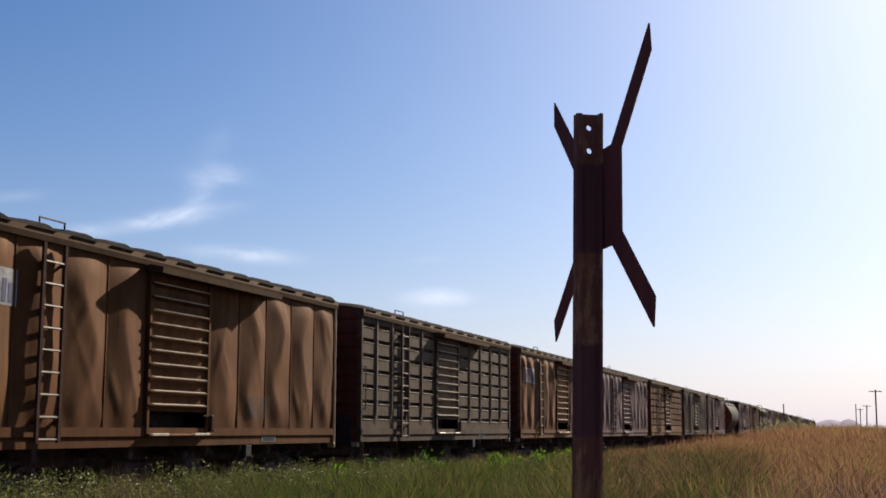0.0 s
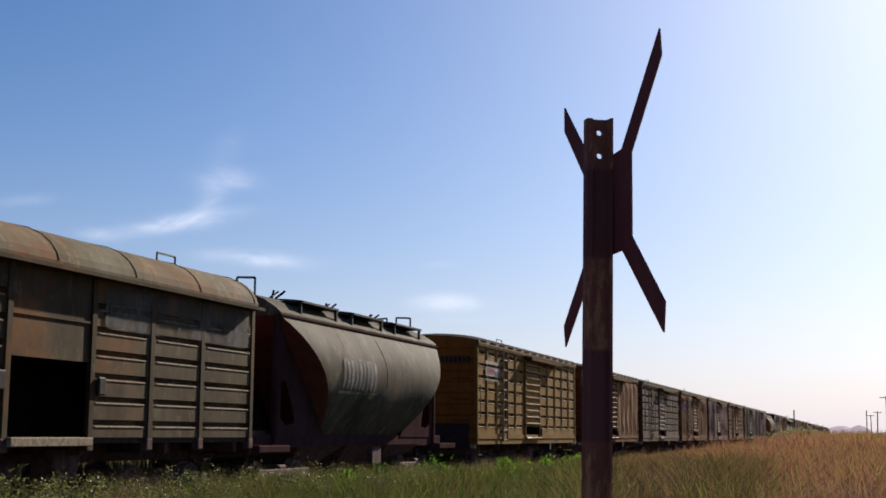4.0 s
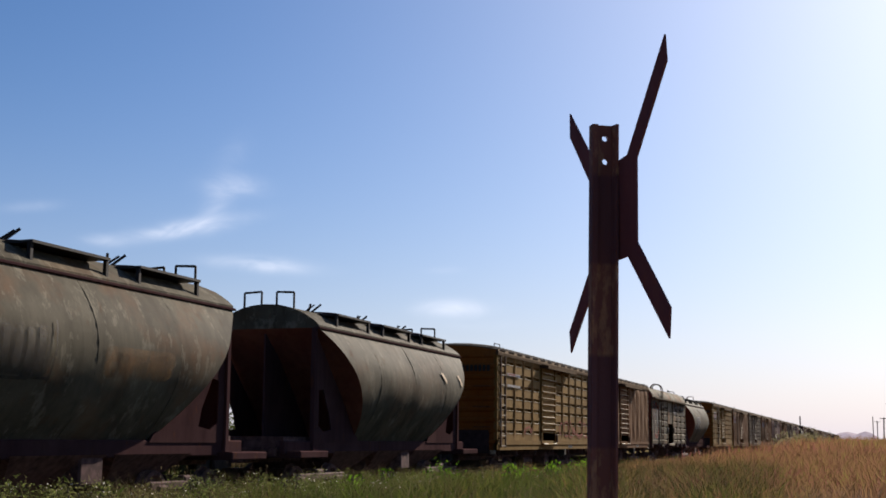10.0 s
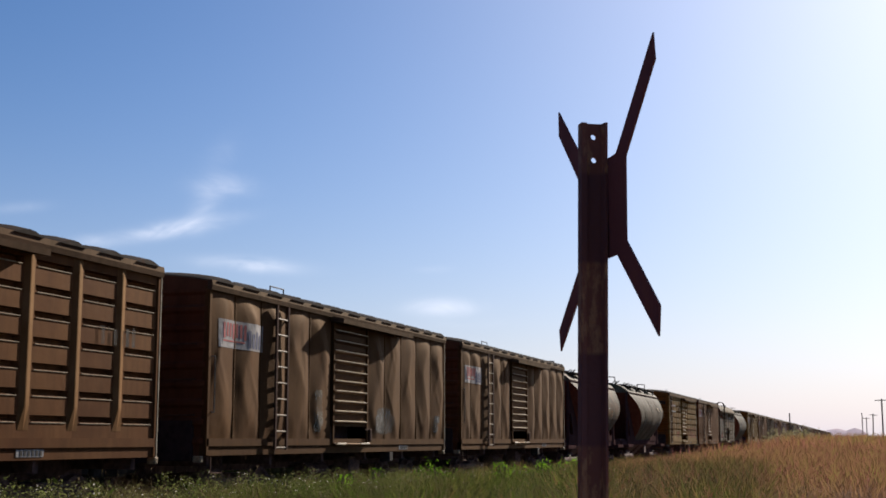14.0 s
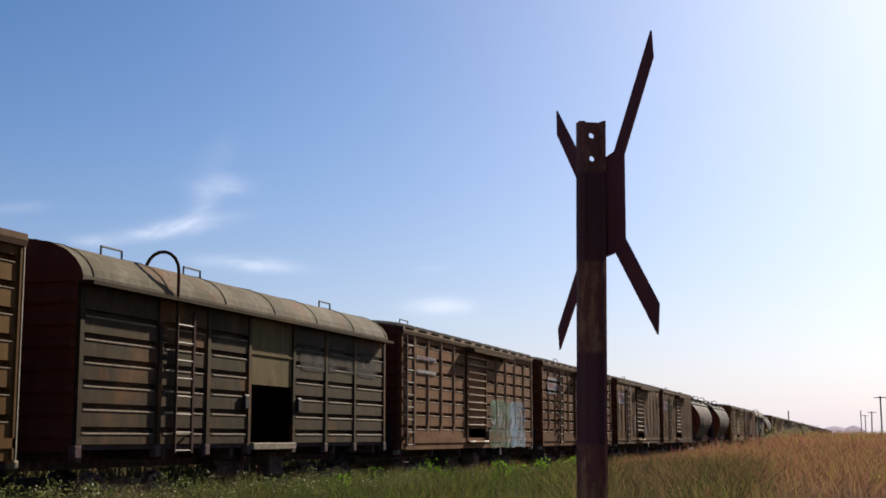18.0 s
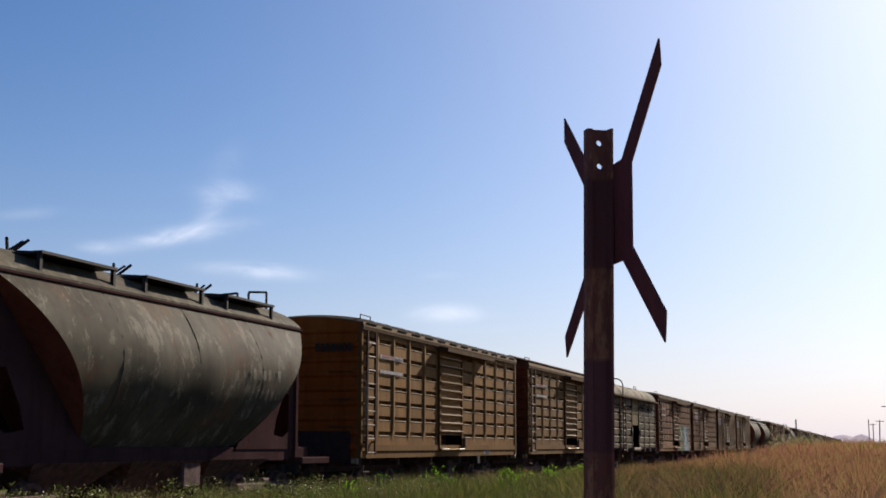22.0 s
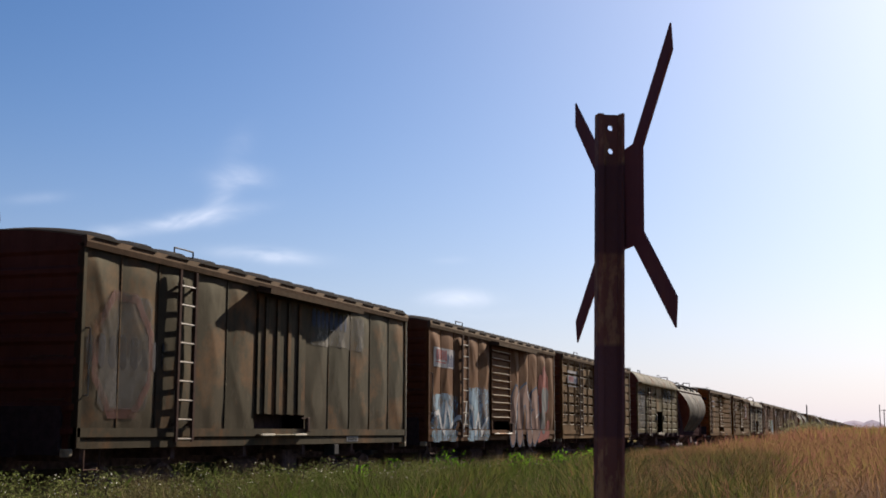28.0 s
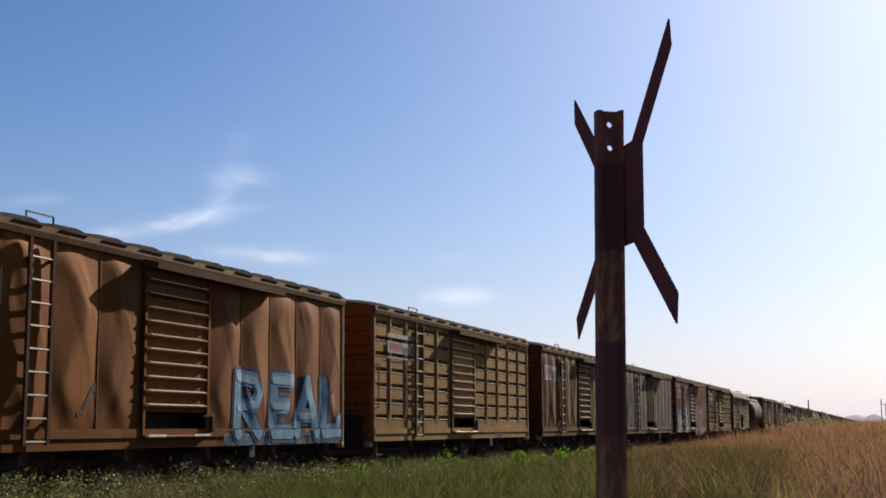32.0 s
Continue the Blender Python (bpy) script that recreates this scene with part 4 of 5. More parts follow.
            v = [(xx, y, z) for xx in (-0.02, 0.02) for y, z in out]
            return v, [[5, 4, 3, 2, 1, 0], [6, 7, 8, 9, 10, 11]] + [[k, (k + 1) % 6, 6 + (k + 1) % 6, 6 + k] for k in range(6)]
        # Added plate that blocks the bright sky behind the gusset hole.
        if s > 0:
            part("end_bulkhead", ("end_bulkhead",), lambda: box(-1.08, 1.08, ye - 0.09, ye - 0.05, 1.1, 2.6), HOPPER_SILL, w)
        # Added centre plate; keeps bright sky from showing under the end sheet.
        part("shear_plate", ("shear_plate", s), shear, HOPPER_SILL, w)
        part("end_platform", ("end_platform", s), lambda: box(-1.4, 1.4, min(ye - 0.2 * s, ye + 1.15 * s), max(ye - 0.2 * s, ye + 1.15 * s), 0.98, 1.12, 0.02), HOPPER_SILL, w)
        part("end_handrail", ("end_handrail", s), lambda: bent([(-0.15, ye - 0.1 * s, 4.1), (-0.15, ye - 0.1 * s, 4.42), (-0.55, ye - 0.1 * s, 4.40), (-0.55, ye - 0.1 * s, 4.05)], 0.024, 5), STEEL, w)
        part("end_handrail", ("end_handrail2", s), lambda: bent([(0.55, ye - 0.2 * s, 4.05), (0.55, ye - 0.2 * s, 4.40), (0.15, ye - 0.2 * s, 4.42), (0.15, ye - 0.2 * s, 4.1)], 0.024, 5), STEEL, w)
    part("side_sill", ("hopper_sill",), lambda: join(box(0.99, 1.11, -11.9, -0.3, 1.05, 1.32, 0.02), box(-1.11, -0.99, -11.9, -0.3, 1.05, 1.32, 0.02)), HOPPER_SILL, w)
    part("tank_floor", ("tank_floor",), lambda: box(-0.98, 0.98, -11.7, -0.5, 1.06, 1.40), DARK, w)
    for k in range(3):
        y = ym + (k - 1) * 2.5
        part("chute", ("chute",), lambda: ([(a * 1.15, b * 1.15, 1.1) for a, b in ((-1, -1), (1, -1), (1, 1), (-1, 1))] + [(a * 0.3, b * 0.3, 0.35) for a, b in ((-1, -1), (1, -1), (1, 1), (-1, 1))],
                                            [[0, 1, 5, 4], [1, 2, 6, 5], [2, 3, 7, 6], [3, 0, 4, 7], [4, 5, 6, 7]]), DARK, w, at=pose(0, y, 0))
    for k in range(3):
        y = ym + (k - 1) * 2.75
        zt = zl + 0.33
        hatch = part("hatch", ("hatch",), lambda: join(rod((0, 0, zt - 0.06), (0, 0, zt + 0.12), 0.45, 16), rod((0, 0, zt + 0.12), (0, 0, zt + 0.17), 0.5, 16)), DARK, w, at=pose(0.25, y, 0))
        part("hatch_platform", ("hatch_platform",), lambda: join(box(-0.25, 0.75, -1.0, 0.9, zt + 0.02, zt + 0.06), box(0.66, 0.72, 0.84, 0.9, zt - 0.35, zt + 0.05), box(0.66, 0.72, -1.0, -0.94, zt - 0.35, zt + 0.05)), STEEL, hatch, at=pose(0.2, 0, 0))
        part("hatch_lever", ("hatch_lever",), lambda: join(rod((0, 0, zt + 0.1), (0.25, 0.15, zt + 0.34), 0.025, 5), rod((0, 0, zt + 0.1), (0.2, -0.3, zt + 0.3), 0.025, 5), rod((-0.2, 0.1, zt + 0.12), (0.0, 0.35, zt + 0.36), 0.02, 5)), STEEL, hatch, at=pose(0, -0.5, 0))
        part("tank_rib", ("tank_rib",), lambda: join(*[rod((bulge(t) + 0.001, 0, zs + (zl - zs) * t), (bulge(t + 0.1) + 0.001, 0, zs + (zl - zs) * (t + 0.1)), 0.008, 4) for t in [0.1 * q for q in range(10)]]), mat, w, at=pose(0, ym + (k - 1) * 2.3, 0))
    SURF[w.name] = lambda y, z: bulge(min(1, max(0, (z - zs) / (zl - zs)))) + 0.012
    return w

# ---- the train ----
# front ends, in metres along the track at the start of the clip
PITCH, HOPPER_PITCH, VAN_PITCH = 14.5, 13.36, 13.7


def travelled(t):
    """Metres that the train has gone after t seconds: it gathers speed slowly."""
    q = t / 32
    return 334.72 * (0.8901 * q + 0.02246 * q ** 2 + 0.05511 * q ** 3 - 0.04819 * q ** 4 + 0.01499 * q ** 5)


TRAIN = []                           # (wagon, front at the start)


def put(w, y):
    w.matrix_basis = pose(TRACK_X, y, RAIL_Z)
    TRAIN.append((w, y))
    return w


def train():
    put(boxcar("sheet", "ochre", "ochre covered wagon with buckled sides and a white name board", 3), 25.3)
    put(boxcar("pressed", "yellow", "dull yellow covered wagon with grooved sides", 1, end="yellow", number=True), 10.9)
    put(hopper("hopper", "dusty grey bulging hopper wagon with faded lettering", 2), -4.2)
    put(van("van_grey", "dirty round-roofed wagon with a faded badge and open doorway", 3), -16.4)
    put(boxcar("sheet", "ochre", "ochre covered wagon with deeply buckled sheets", 8), -30.1)
    put(boxcar("pressed", "yellow", "yellow covered wagon with grooved sides and red scrawls", 5, end="yellow", number=True, ladder_y=12.4), -44.5)
    put(hopper("hopper", "grey hopper wagon streaked with cement", 1), -59.5)
    put(hopper("hopper_tan", "tan-grey hopper wagon with a stained belly", 2), -72.9)
    put(boxcar("sheet", "umber", "brown-ochre covered wagon with creased sides", 21), -85.7)
    put(boxcar("sheet", "umber", "brown-ochre covered wagon with buckled sides and blue scrawls", 9), -100.3)
    put(boxcar("pressed", "ochre", "ochre covered wagon with grooved sides", 11), -115.0)
    put(boxcar("pressed", "rust", "rust-orange covered wagon with green and white scrawls", 12, end="brown", ladder_y=12.4), -129.6)
    put(van("van_dark", "dark weathered round-roofed wagon with open doorway", 13, hook=1), -143.8)
    put(boxcar("pressed", "amber", "ochre-yellow covered wagon with a white oval badge", 14, ladder_y=12.4, ribs=0), -157.6)
    put(boxcar("pressed", "gold", "orange covered wagon with grooved sides", 15, end="orange", ladder_y=12.4, number=True), -172.3)
    put(hopper("hopper_tan", "grey hopper wagon with peeling paint", 16), -187.1)
    put(van("van_yellow", "yellowish round-roofed wagon with open doorway", 17, hook=0), -200.1)
    put(boxcar("pressed", "amber", "amber-brown covered wagon with grooved sides", 18), -214.6)
    put(boxcar("sheet", "ochre", "ochre covered wagon painted with red and pink scrawls", 19), -228.9)
    put(boxcar("sheet", "taupe", "grey-brown covered wagon with crumpled sheets and faded badge", 20, door="ribbed", sheet_depth=0.036, board=False, end="brown"), -243.6)
    put(boxcar("sheet", "umber", "brown-ochre covered wagon with smooth buckled sides", 22), -258.6)
    put(boxcar("pressed", "pale", "pale yellow covered wagon with grooved sides", 23, end="yellow"), -273.5)
    put(boxcar("sheet", "orange", "orange covered wagon with large blue spray-painted letters", 24, end="orange"), -288.3)
    # the wagons that have gone by before
    global NEAR_WHEELS
    NEAR_WHEELS = len(WHEELS)
    y = 39.9
    order = "bsabsahabcssbahsbscabshsbca"
    for k, kind in enumerate(order[:26]):
        if kind == "h":
            put(hopper("hopper", "grey hopper wagon far down the line", k, False), y)
            y += HOPPER_PITCH
        elif kind == "c":
            put(van("van_grey", "round-roofed wagon far down the line", k, False), y)
            y += VAN_PITCH
        else:
            paint = ("grey" if k == 0 else ("brown", "rust", "brown", "rust", "grey")[k % 5])
            put(boxcar("pressed" if kind == "b" else "sheet", paint, "dark grey covered wagon with grooved sides" if k == 0 else "red-brown covered wagon with streaked sides", 30 + k, k < 2, end="brown", board=k == 1, sheet_depth=0.10), y)
            y += PITCH


train()


def paint_marks():
    """Sprayed letters and faded lettering on single wagons. Distances run back from each wagon's front end."""
    cars = [w for w, y in TRAIN]

    def on(k, strokes, r, colour, lift=0.006, name="sprayed_mark", label="", cell=0.03):
        return spray(cars[k], SURF[cars[k].name], strokes, r, colour, name, label, cell, lift)

    def fill(y0, y1, z0, z1, r, wob=0.12, seed=0):
        rnd, out, z = random.Random(seed), [], z0 + r
        while z < z1 - r * 0.5:
            out.append([(y0 + r + rnd.uniform(0, wob), z), ((y0 + y1) / 2, z + rnd.uniform(-0.3, 0.3) * r), (y1 - r - rnd.uniform(0, wob), z)])
            z += r * 1.3
        return out

    def scrawl(y0, y1, z0, z1, seed, n=9):
        rnd = random.Random(seed)
        return [[(y1 + (y0 - y1) * (k + rnd.uniform(-0.2, 0.6)) / n, rnd.uniform(z0, z1)) for k in range(n)]]

    def letter_bars(k, y0, y1, z0, z1, n, colour, seed=0, name="faded_letter"):
        rnd = random.Random(seed)
        w = (y1 - y0) / n
        for i in range(n):
            y = y0 + w * (i + 0.5)
            on(k, [[(y, z0 + 0.05), (y, z1 - rnd.uniform(0.02, 0.08))]], w * 0.30, colour, 0.010, name)

    # wagon 22: four large pale-blue letters with a dark outline
    letters = {"R": [[(4.62, 1.30), (4.62, 2.24), (4.05, 2.20), (3.90, 1.98), (4.05, 1.78), (4.58, 1.72)], [(4.40, 1.72), (3.86, 1.30)]],
               "E": [[(2.55, 2.24), (3.22, 2.24), (3.25, 1.30), (2.52, 1.30)], [(3.22, 1.77), (2.70, 1.77)]],
               "A": [[(2.26, 1.30), (1.85, 2.24), (1.36, 1.30)], [(2.08, 1.60), (1.60, 1.60)]],
               "L": [[(1.02, 2.24), (1.00, 1.30), (0.30, 1.32), (0.28, 1.50)]]}
    on(22, fill(0.08, 5.15, 1.09, 1.32, 0.09), 0.11, "blue", 0.005, "sprayed_ground")
    for s in ([(4.3, 1.5), (4.2, 1.9)], [(2.9, 1.5), (2.85, 2.0)], [(1.8, 1.45), (1.8, 1.75)], [(0.6, 1.55), (0.65, 1.9)]):
        on(22, [s], 0.16, "pink", 0.006, "sprayed_shade")
    for ch, strokes in letters.items():
        on(22, strokes, 0.205, "navy", 0.012, "letter_outline", cell=0.022)
        on(22, strokes, 0.135, "blue", 0.020, "sprayed_letter", "blue spray-painted letter " + ch, cell=0.022)
        gloss = [[(a, b) for a, b in s if b > 1.5] for s in strokes if sum(b > 1.5 for a, b in s) > 1]
        if gloss:
            on(22, gloss, 0.07, "pale_blue", 0.026, "letter_gloss", cell=0.022)
    on(22, scrawl(8.6, 9.3, 1.5, 2.1, 4, 6), 0.03, "black")
    # wagon 18: big rounded pink shapes with a dark outline, red and grey fields, blue and white fill behind
    for s in ([[(4.6, 1.2), (4.4, 2.3), (3.9, 2.5), (3.5, 2.2), (3.4, 1.2)]], [[(2.95, 2.3), (2.5, 2.4), (2.45, 1.8), (2.9, 1.7)], [(2.8, 1.2), (2.3, 1.5)]], [[(5.4, 1.2), (5.2, 2.2), (5.0, 2.4)]]):
        on(18, s, 0.36, "navy", 0.008, "shape_outline")
        on(18, s, 0.29, "pink", 0.013, "sprayed_shape", "dusty pink rounded spray-painted shape")
        on(18, [[(a - 0.27, b + 0.06) for a, b in s[0][-3:]]], 0.022, "white", 0.017, "sprayed_highlight", cell=0.02)
    on(18, [[(1.5, 2.1), (1.5, 3.2)], [(1.1, 2.2), (1.2, 3.0)], [(1.95, 2.2), (1.9, 2.9)]], 0.28, "red", 0.008, "sprayed_shape")
    on(18, [[(1.65, 2.5), (1.6, 1.5)], [(1.15, 2.5), (1.2, 2.2)]], 0.27, "grey", 0.013, "sprayed_shape")
    on(18, [[(0.9, 1.5), (1.0, 1.3), (2.2, 1.15)]], 0.2, "red", 0.005, "sprayed_shape")
    on(18, fill(10.75, 12.95, 1.05, 2.38, 0.2), 0.2, "pale_blue", 0.008, "sprayed_ground")
    on(18, fill(7.75, 10.0, 1.05, 2.45, 0.2), 0.2, "pale_blue", 0.008, "sprayed_ground")
    on(18, scrawl(8.0, 12.7, 1.2, 2.2, 3, 14), 0.06, "white", 0.014)
    # wagon 19: faded badge and lettering
    n = 8
    on(19, [[(12.0 + 0.80 * math.cos(2 * math.pi * (k + 0.5) / n), 2.42 + 0.92 * math.sin(2 * math.pi * (k + 0.5) / n)) for k in range(n + 1)]], 0.075, "rusty", 0.012, "faded_ring")
    letter_bars(19, 10.7, 13.0, 2.25, 2.65, 8, "black", 12)
    on(19, fill(11.2, 12.7, 1.6, 3.2, 0.2), 0.2, "smoke", 0.008, "faded_panel")
    on(19, fill(2.6, 5.5, 3.0, 3.78, 0.16), 0.16, "ghost", 0.008, "faded_panel")
    letter_bars(19, 3.6, 5.4, 3.38, 3.70, 8, "navy", 2, "painted_letter")
    # smaller scrawls and faded fields on the others
    on(0, fill(3.2, 4.2, 1.55, 2.0, 0.12), 0.12, "grey", 0.006, "sprayed_ground")
    on(1, scrawl(0.5, 1.5, 3.0, 3.6, 5, 7), 0.03, "black")
    on(3, fill(0.15, 4.9, 2.85, 3.5, 0.14), 0.15, "grey", 0.012, "faded_panel")
    n = 24
    on(3, [[(11.1 + 0.85 * math.cos(2 * math.pi * k / n), 2.45 + 0.85 * math.sin(2 * math.pi * k / n)) for k in range(n + 1)]], 0.10, "red", 0.014, "faded_ring")
    on(3, fill(10.35, 12.3, 1.45, 3.35, 0.2), 0.2, "grey", 0.010, "faded_panel")
    on(5, scrawl(8.7, 10.0, 1.4, 1.9, 6), 0.03, "red")
    for k in range(6):
        c, tall = 0.85 + 0.76 * k, 0.26 + 0.07 * math.sin(2.3 * k)
        on(5, [[(c + 0.36 * math.cos(q * 0.5 + k), 1.78 + tall * math.sin(q * 0.5 + k)) for q in range(10)] + [(c - 0.5, 1.5 + 0.1 * (k % 2))]], 0.026, "red", cell=0.02)
    on(9, fill(3.9, 5.3, 1.5, 2.1, 0.12, 0.3, 4), 0.12, "bluish", 0.006, "sprayed_ground")
    on(9, fill(0.5, 1.1, 1.5, 2.0, 0.10, 0.2, 5), 0.10, "bluish", 0.006, "sprayed_ground")
    on(9, fill(8.1, 8.7, 1.5, 2.4, 0.10, 0.2, 6), 0.10, "ghost", 0.006, "sprayed_ground")
    letter_bars(10, 0.7, 1.7, 2.72, 2.98, 6, "smoke", 31, "faded_letter")
    letter_bars(14, 0.55, 1.5, 2.95, 3.12, 5, "black", 32)
    letter_bars(14, 0.55, 1.5, 2.68, 2.85, 5, "black", 33)
    on(11, fill(2.9, 5.3, 1.05, 2.6, 0.2), 0.2, "green", 0.006, "sprayed_ground")
    on(11, fill(0.9, 3.0, 1.05, 2.65, 0.2), 0.2, "pale_blue", 0.008, "sprayed_ground")
    on(11, scrawl(1.0, 5.1, 1.2, 2.4, 11, 22), 0.04, "white", 0.012, "faded_scrawl")
    on(12, fill(0.4, 4.9, 2.7, 3.5, 0.2), 0.2, "smoke", 0.010, "faded_panel")
    oval(cars[13], HALF + 0.05, 3.3, 2.95, 0.52, 0.60)
    on(16, fill(2.3, 5.05, 2.85, 3.5, 0.14), 0.15, "grey", 0.010, "faded_panel")
    letter_bars(16, 2.6, 4.9, 3.0, 3.4, 8, "ghost", 4)
    on(16, fill(10.4, 12.3, 1.5, 3.45, 0.25), 0.25, "grey", 0.010, "faded_panel")
    letter_bars(16, 10.7, 12.2, 2.7, 2.95, 6, "black", 5)
    letter_bars(16, 10.7, 12.2, 2.25, 2.5, 6, "black", 6)
    on(20, scrawl(11.0, 12.3, 1.6, 2.0, 17, 6), 0.03, "black")
    # hoppers: a lettered panel
    on(2, fill(6.4, 8.5, 2.2, 2.9, 0.12), 0.12, "smoke", 0.007, "faded_panel")
    letter_bars(2, 6.5, 8.5, 2.30, 2.85, 9, "chalk", 7)
    on(2, [[(6.4, 2.22), (8.55, 2.2)]], 0.025, "chalk", 0.010, "lettering_frame")
    on(6, [[(3.9, 3.42), (3.7, 3.30), (3.75, 3.10), (3.5, 2.85)], [(3.2, 3.40), (3.0, 3.2)], [(2.5, 3.3), (2.2, 2.8)]], 0.06, "peel", 0.014, "peeled_patch", "pale bare patch of peeled paint")
    on(7, fill(6.85, 8.6, 2.08, 2.85, 0.12), 0.12, "smoke", 0.012, "faded_panel")
    letter_bars(7, 7.0, 8.5, 2.25, 2.75, 6, "ghost", 21)
    on(7, [[(6.85, 2.12), (8.6, 2.08)], [(6.8, 2.88), (6.85, 2.1)], [(8.65, 2.8), (8.6, 2.08)]], 0.022, "smoke", 0.010, "lettering_frame", cell=0.02)
    on(7, fill(3.7, 5.7, 2.2, 2.68, 0.14), 0.14, "tan", 0.012, "faded_panel")
    on(2, [[(8.3, 3.35), (7.75, 3.25)]], 0.09, "pink", 0.012, "faded_panel")
    on(2, [[(1.9, 3.3), (1.8, 3.1)], [(2.4, 3.35), (2.1, 3.2)]], 0.05, "peel", 0.014, "peeled_patch")
    letter_bars(15, 2.8, 4.0, 2.5, 2.68, 6, "ghost", 8)
    letter_bars(15, 2.8, 4.0, 2.15, 2.33, 6, "ghost", 9)


paint_marks()

# ---- the warning cross ----


def warning_cross():
    rusty, nt, bsdf = material("rusty_rail", 0.85)
    tc = nt.nodes.new("ShaderNodeTexCoord")
    vec = tc.outputs["Object"]
    sep = nt.nodes.new("ShaderNodeSeparateXYZ")
    nt.links.new(vec, sep.inputs[0])
    # bands of old black and pale paint, 0.42 m high
    tri = nt.nodes.new("ShaderNodeMath")
    tri.operation = "PINGPONG"
    nt.links.new(sep.outputs[2], tri.inputs[0])
    tri.inputs[1].default_value = 0.42
    band = ramp(nt, tri.outputs[0], 0.20, 0.22)
    flake = ramp(nt, noise_node(nt, vec, 6, 8, (2.5, 2.5, 0.8), 0.7), 0.47, 0.56)
    pale = blend(nt, flake, (0.135, 0.044, 0.034), (0.23, 0.112, 0.062))
    col = blend(nt, band, (0.088, 0.029, 0.032), pale)
    nt.links.new(col, bsdf.inputs["Base Color"])
    bump(nt, bsdf, noise_node(nt, vec, 40, 6), 0.5, 0.004)
    plate = weathered("rusty_plate", (0.22, 0.075, 0.085), (0.28, 0.105, 0.11), (0.17, 0.06, 0.05), 0.6, 0.3, 0.9, 0.05)
    cross = new("warning_cross")
    tagged(cross, "rusty level-crossing cross on a post made of old rail", "road sign")
    PX, PY, TURN = -1.155, 5.79, 11.2 + 19.0
    cross.matrix_basis = pose(PX, PY, 0, 0, 0, TURN)

    def post():
        # a rail stood on end: foot to the right, head to the left, its web towards the viewer, two bolt holes near the top
        zs, top = 0.0, 2.97
        prof = [(x + 0.016, y) for x, y in [(0.066, -0.050), (0.066, 0.050), (0.054, 0.050), (0.044, 0.010), (-0.022, 0.008), (-0.028, 0.030), (-0.052, 0.030), (-0.055, 0.024), (-0.055, -0.024), (-0.052, -0.030), (-0.028, -0.030), (-0.022, -0.008), (0.044, -0.010), (0.054, -0.050)]]
        n = len(prof)
        v = [(x + lean, y, z) for z, lean in ((zs, -0.046), (top, 0.004)) for x, y in prof]
        return v, [[k, (k + 1) % n, n + (k + 1) % n, n + k] for k in range(n)] + [list(range(n))[::-1], list(range(n, 2 * n))]
    p = part("post", ("cross_post",), post, rusty, cross)
    cut = bpy.data.meshes.new("bolt_holes")
    v, f = join(rod((0.031, -0.2, 2.907), (0.031, 0.2, 2.907), 0.0145, 12), rod((0.031, -0.2, 2.796), (0.031, 0.2, 2.796), 0.0145, 12))
    cut.from_pydata(v, [], f)
    cutter = new("bolt_hole_cutter", cut)
    cutter.matrix_basis = cross.matrix_basis
    bpy.context.view_layer.update()
    mod = p.modifiers.new("holes", "BOOLEAN")
    mod.object, mod.solver = cutter, "EXACT"
    bpy.context.view_layer.update()
    done = bpy.data.meshes.new_from_object(p.evaluated_get(bpy.context.evaluated_depsgraph_get()))
    p.modifiers.clear()
    p.data = done
    bpy.data.objects.remove(cutter)

    def board():
        # the arms of the old plate are not quite alike
        q = [(0.19, 0.235), (0.655, 0.650), (0.655, 0.520), (0.31, 0.190), (0.31, -0.185), (0.69, -0.500), (0.67, -0.61), (0.19, -0.228)]
        r = [(0.20, 0.240), (0.680, 0.662), (0.695, 0.540), (0.32, 0.200), (0.31, -0.180), (0.685, -0.510), (0.665, -0.637), (0.19, -0.228)]
        out = q + [(-a, b) for a, b in r[::-1]]
        n = len(out)
        v = [(x, y, z) for x in (-0.004, 0.004) for y, z in out]
        inner = [[0, 1, 2, 3], [4, 5, 6, 7], [8, 9, 10, 11], [12, 13, 14, 15], [0, 3, 4, 7, 8, 11, 12, 15]]
        f = [g[::-1] for g in inner] + [[n + k for k in g] for g in inner]
        return v, f + [[k, (k + 1) % n, n + (k + 1) % n, n + k] for k in range(n)]
    part("cross_plate", ("cross_plate",), board, plate, cross, "rusted steel cross with four arms", at=pose(0.088, 0.046, 2.56))
    for z in (2.42, 2.70):
        part("bolt", ("bolt",), lambda: rod((0.05, 0, 0), (0.105, 0, 0), 0.016, 6), rusty, cross, at=pose(0, 0.03, z))


warning_cross()

# ---- far things ----


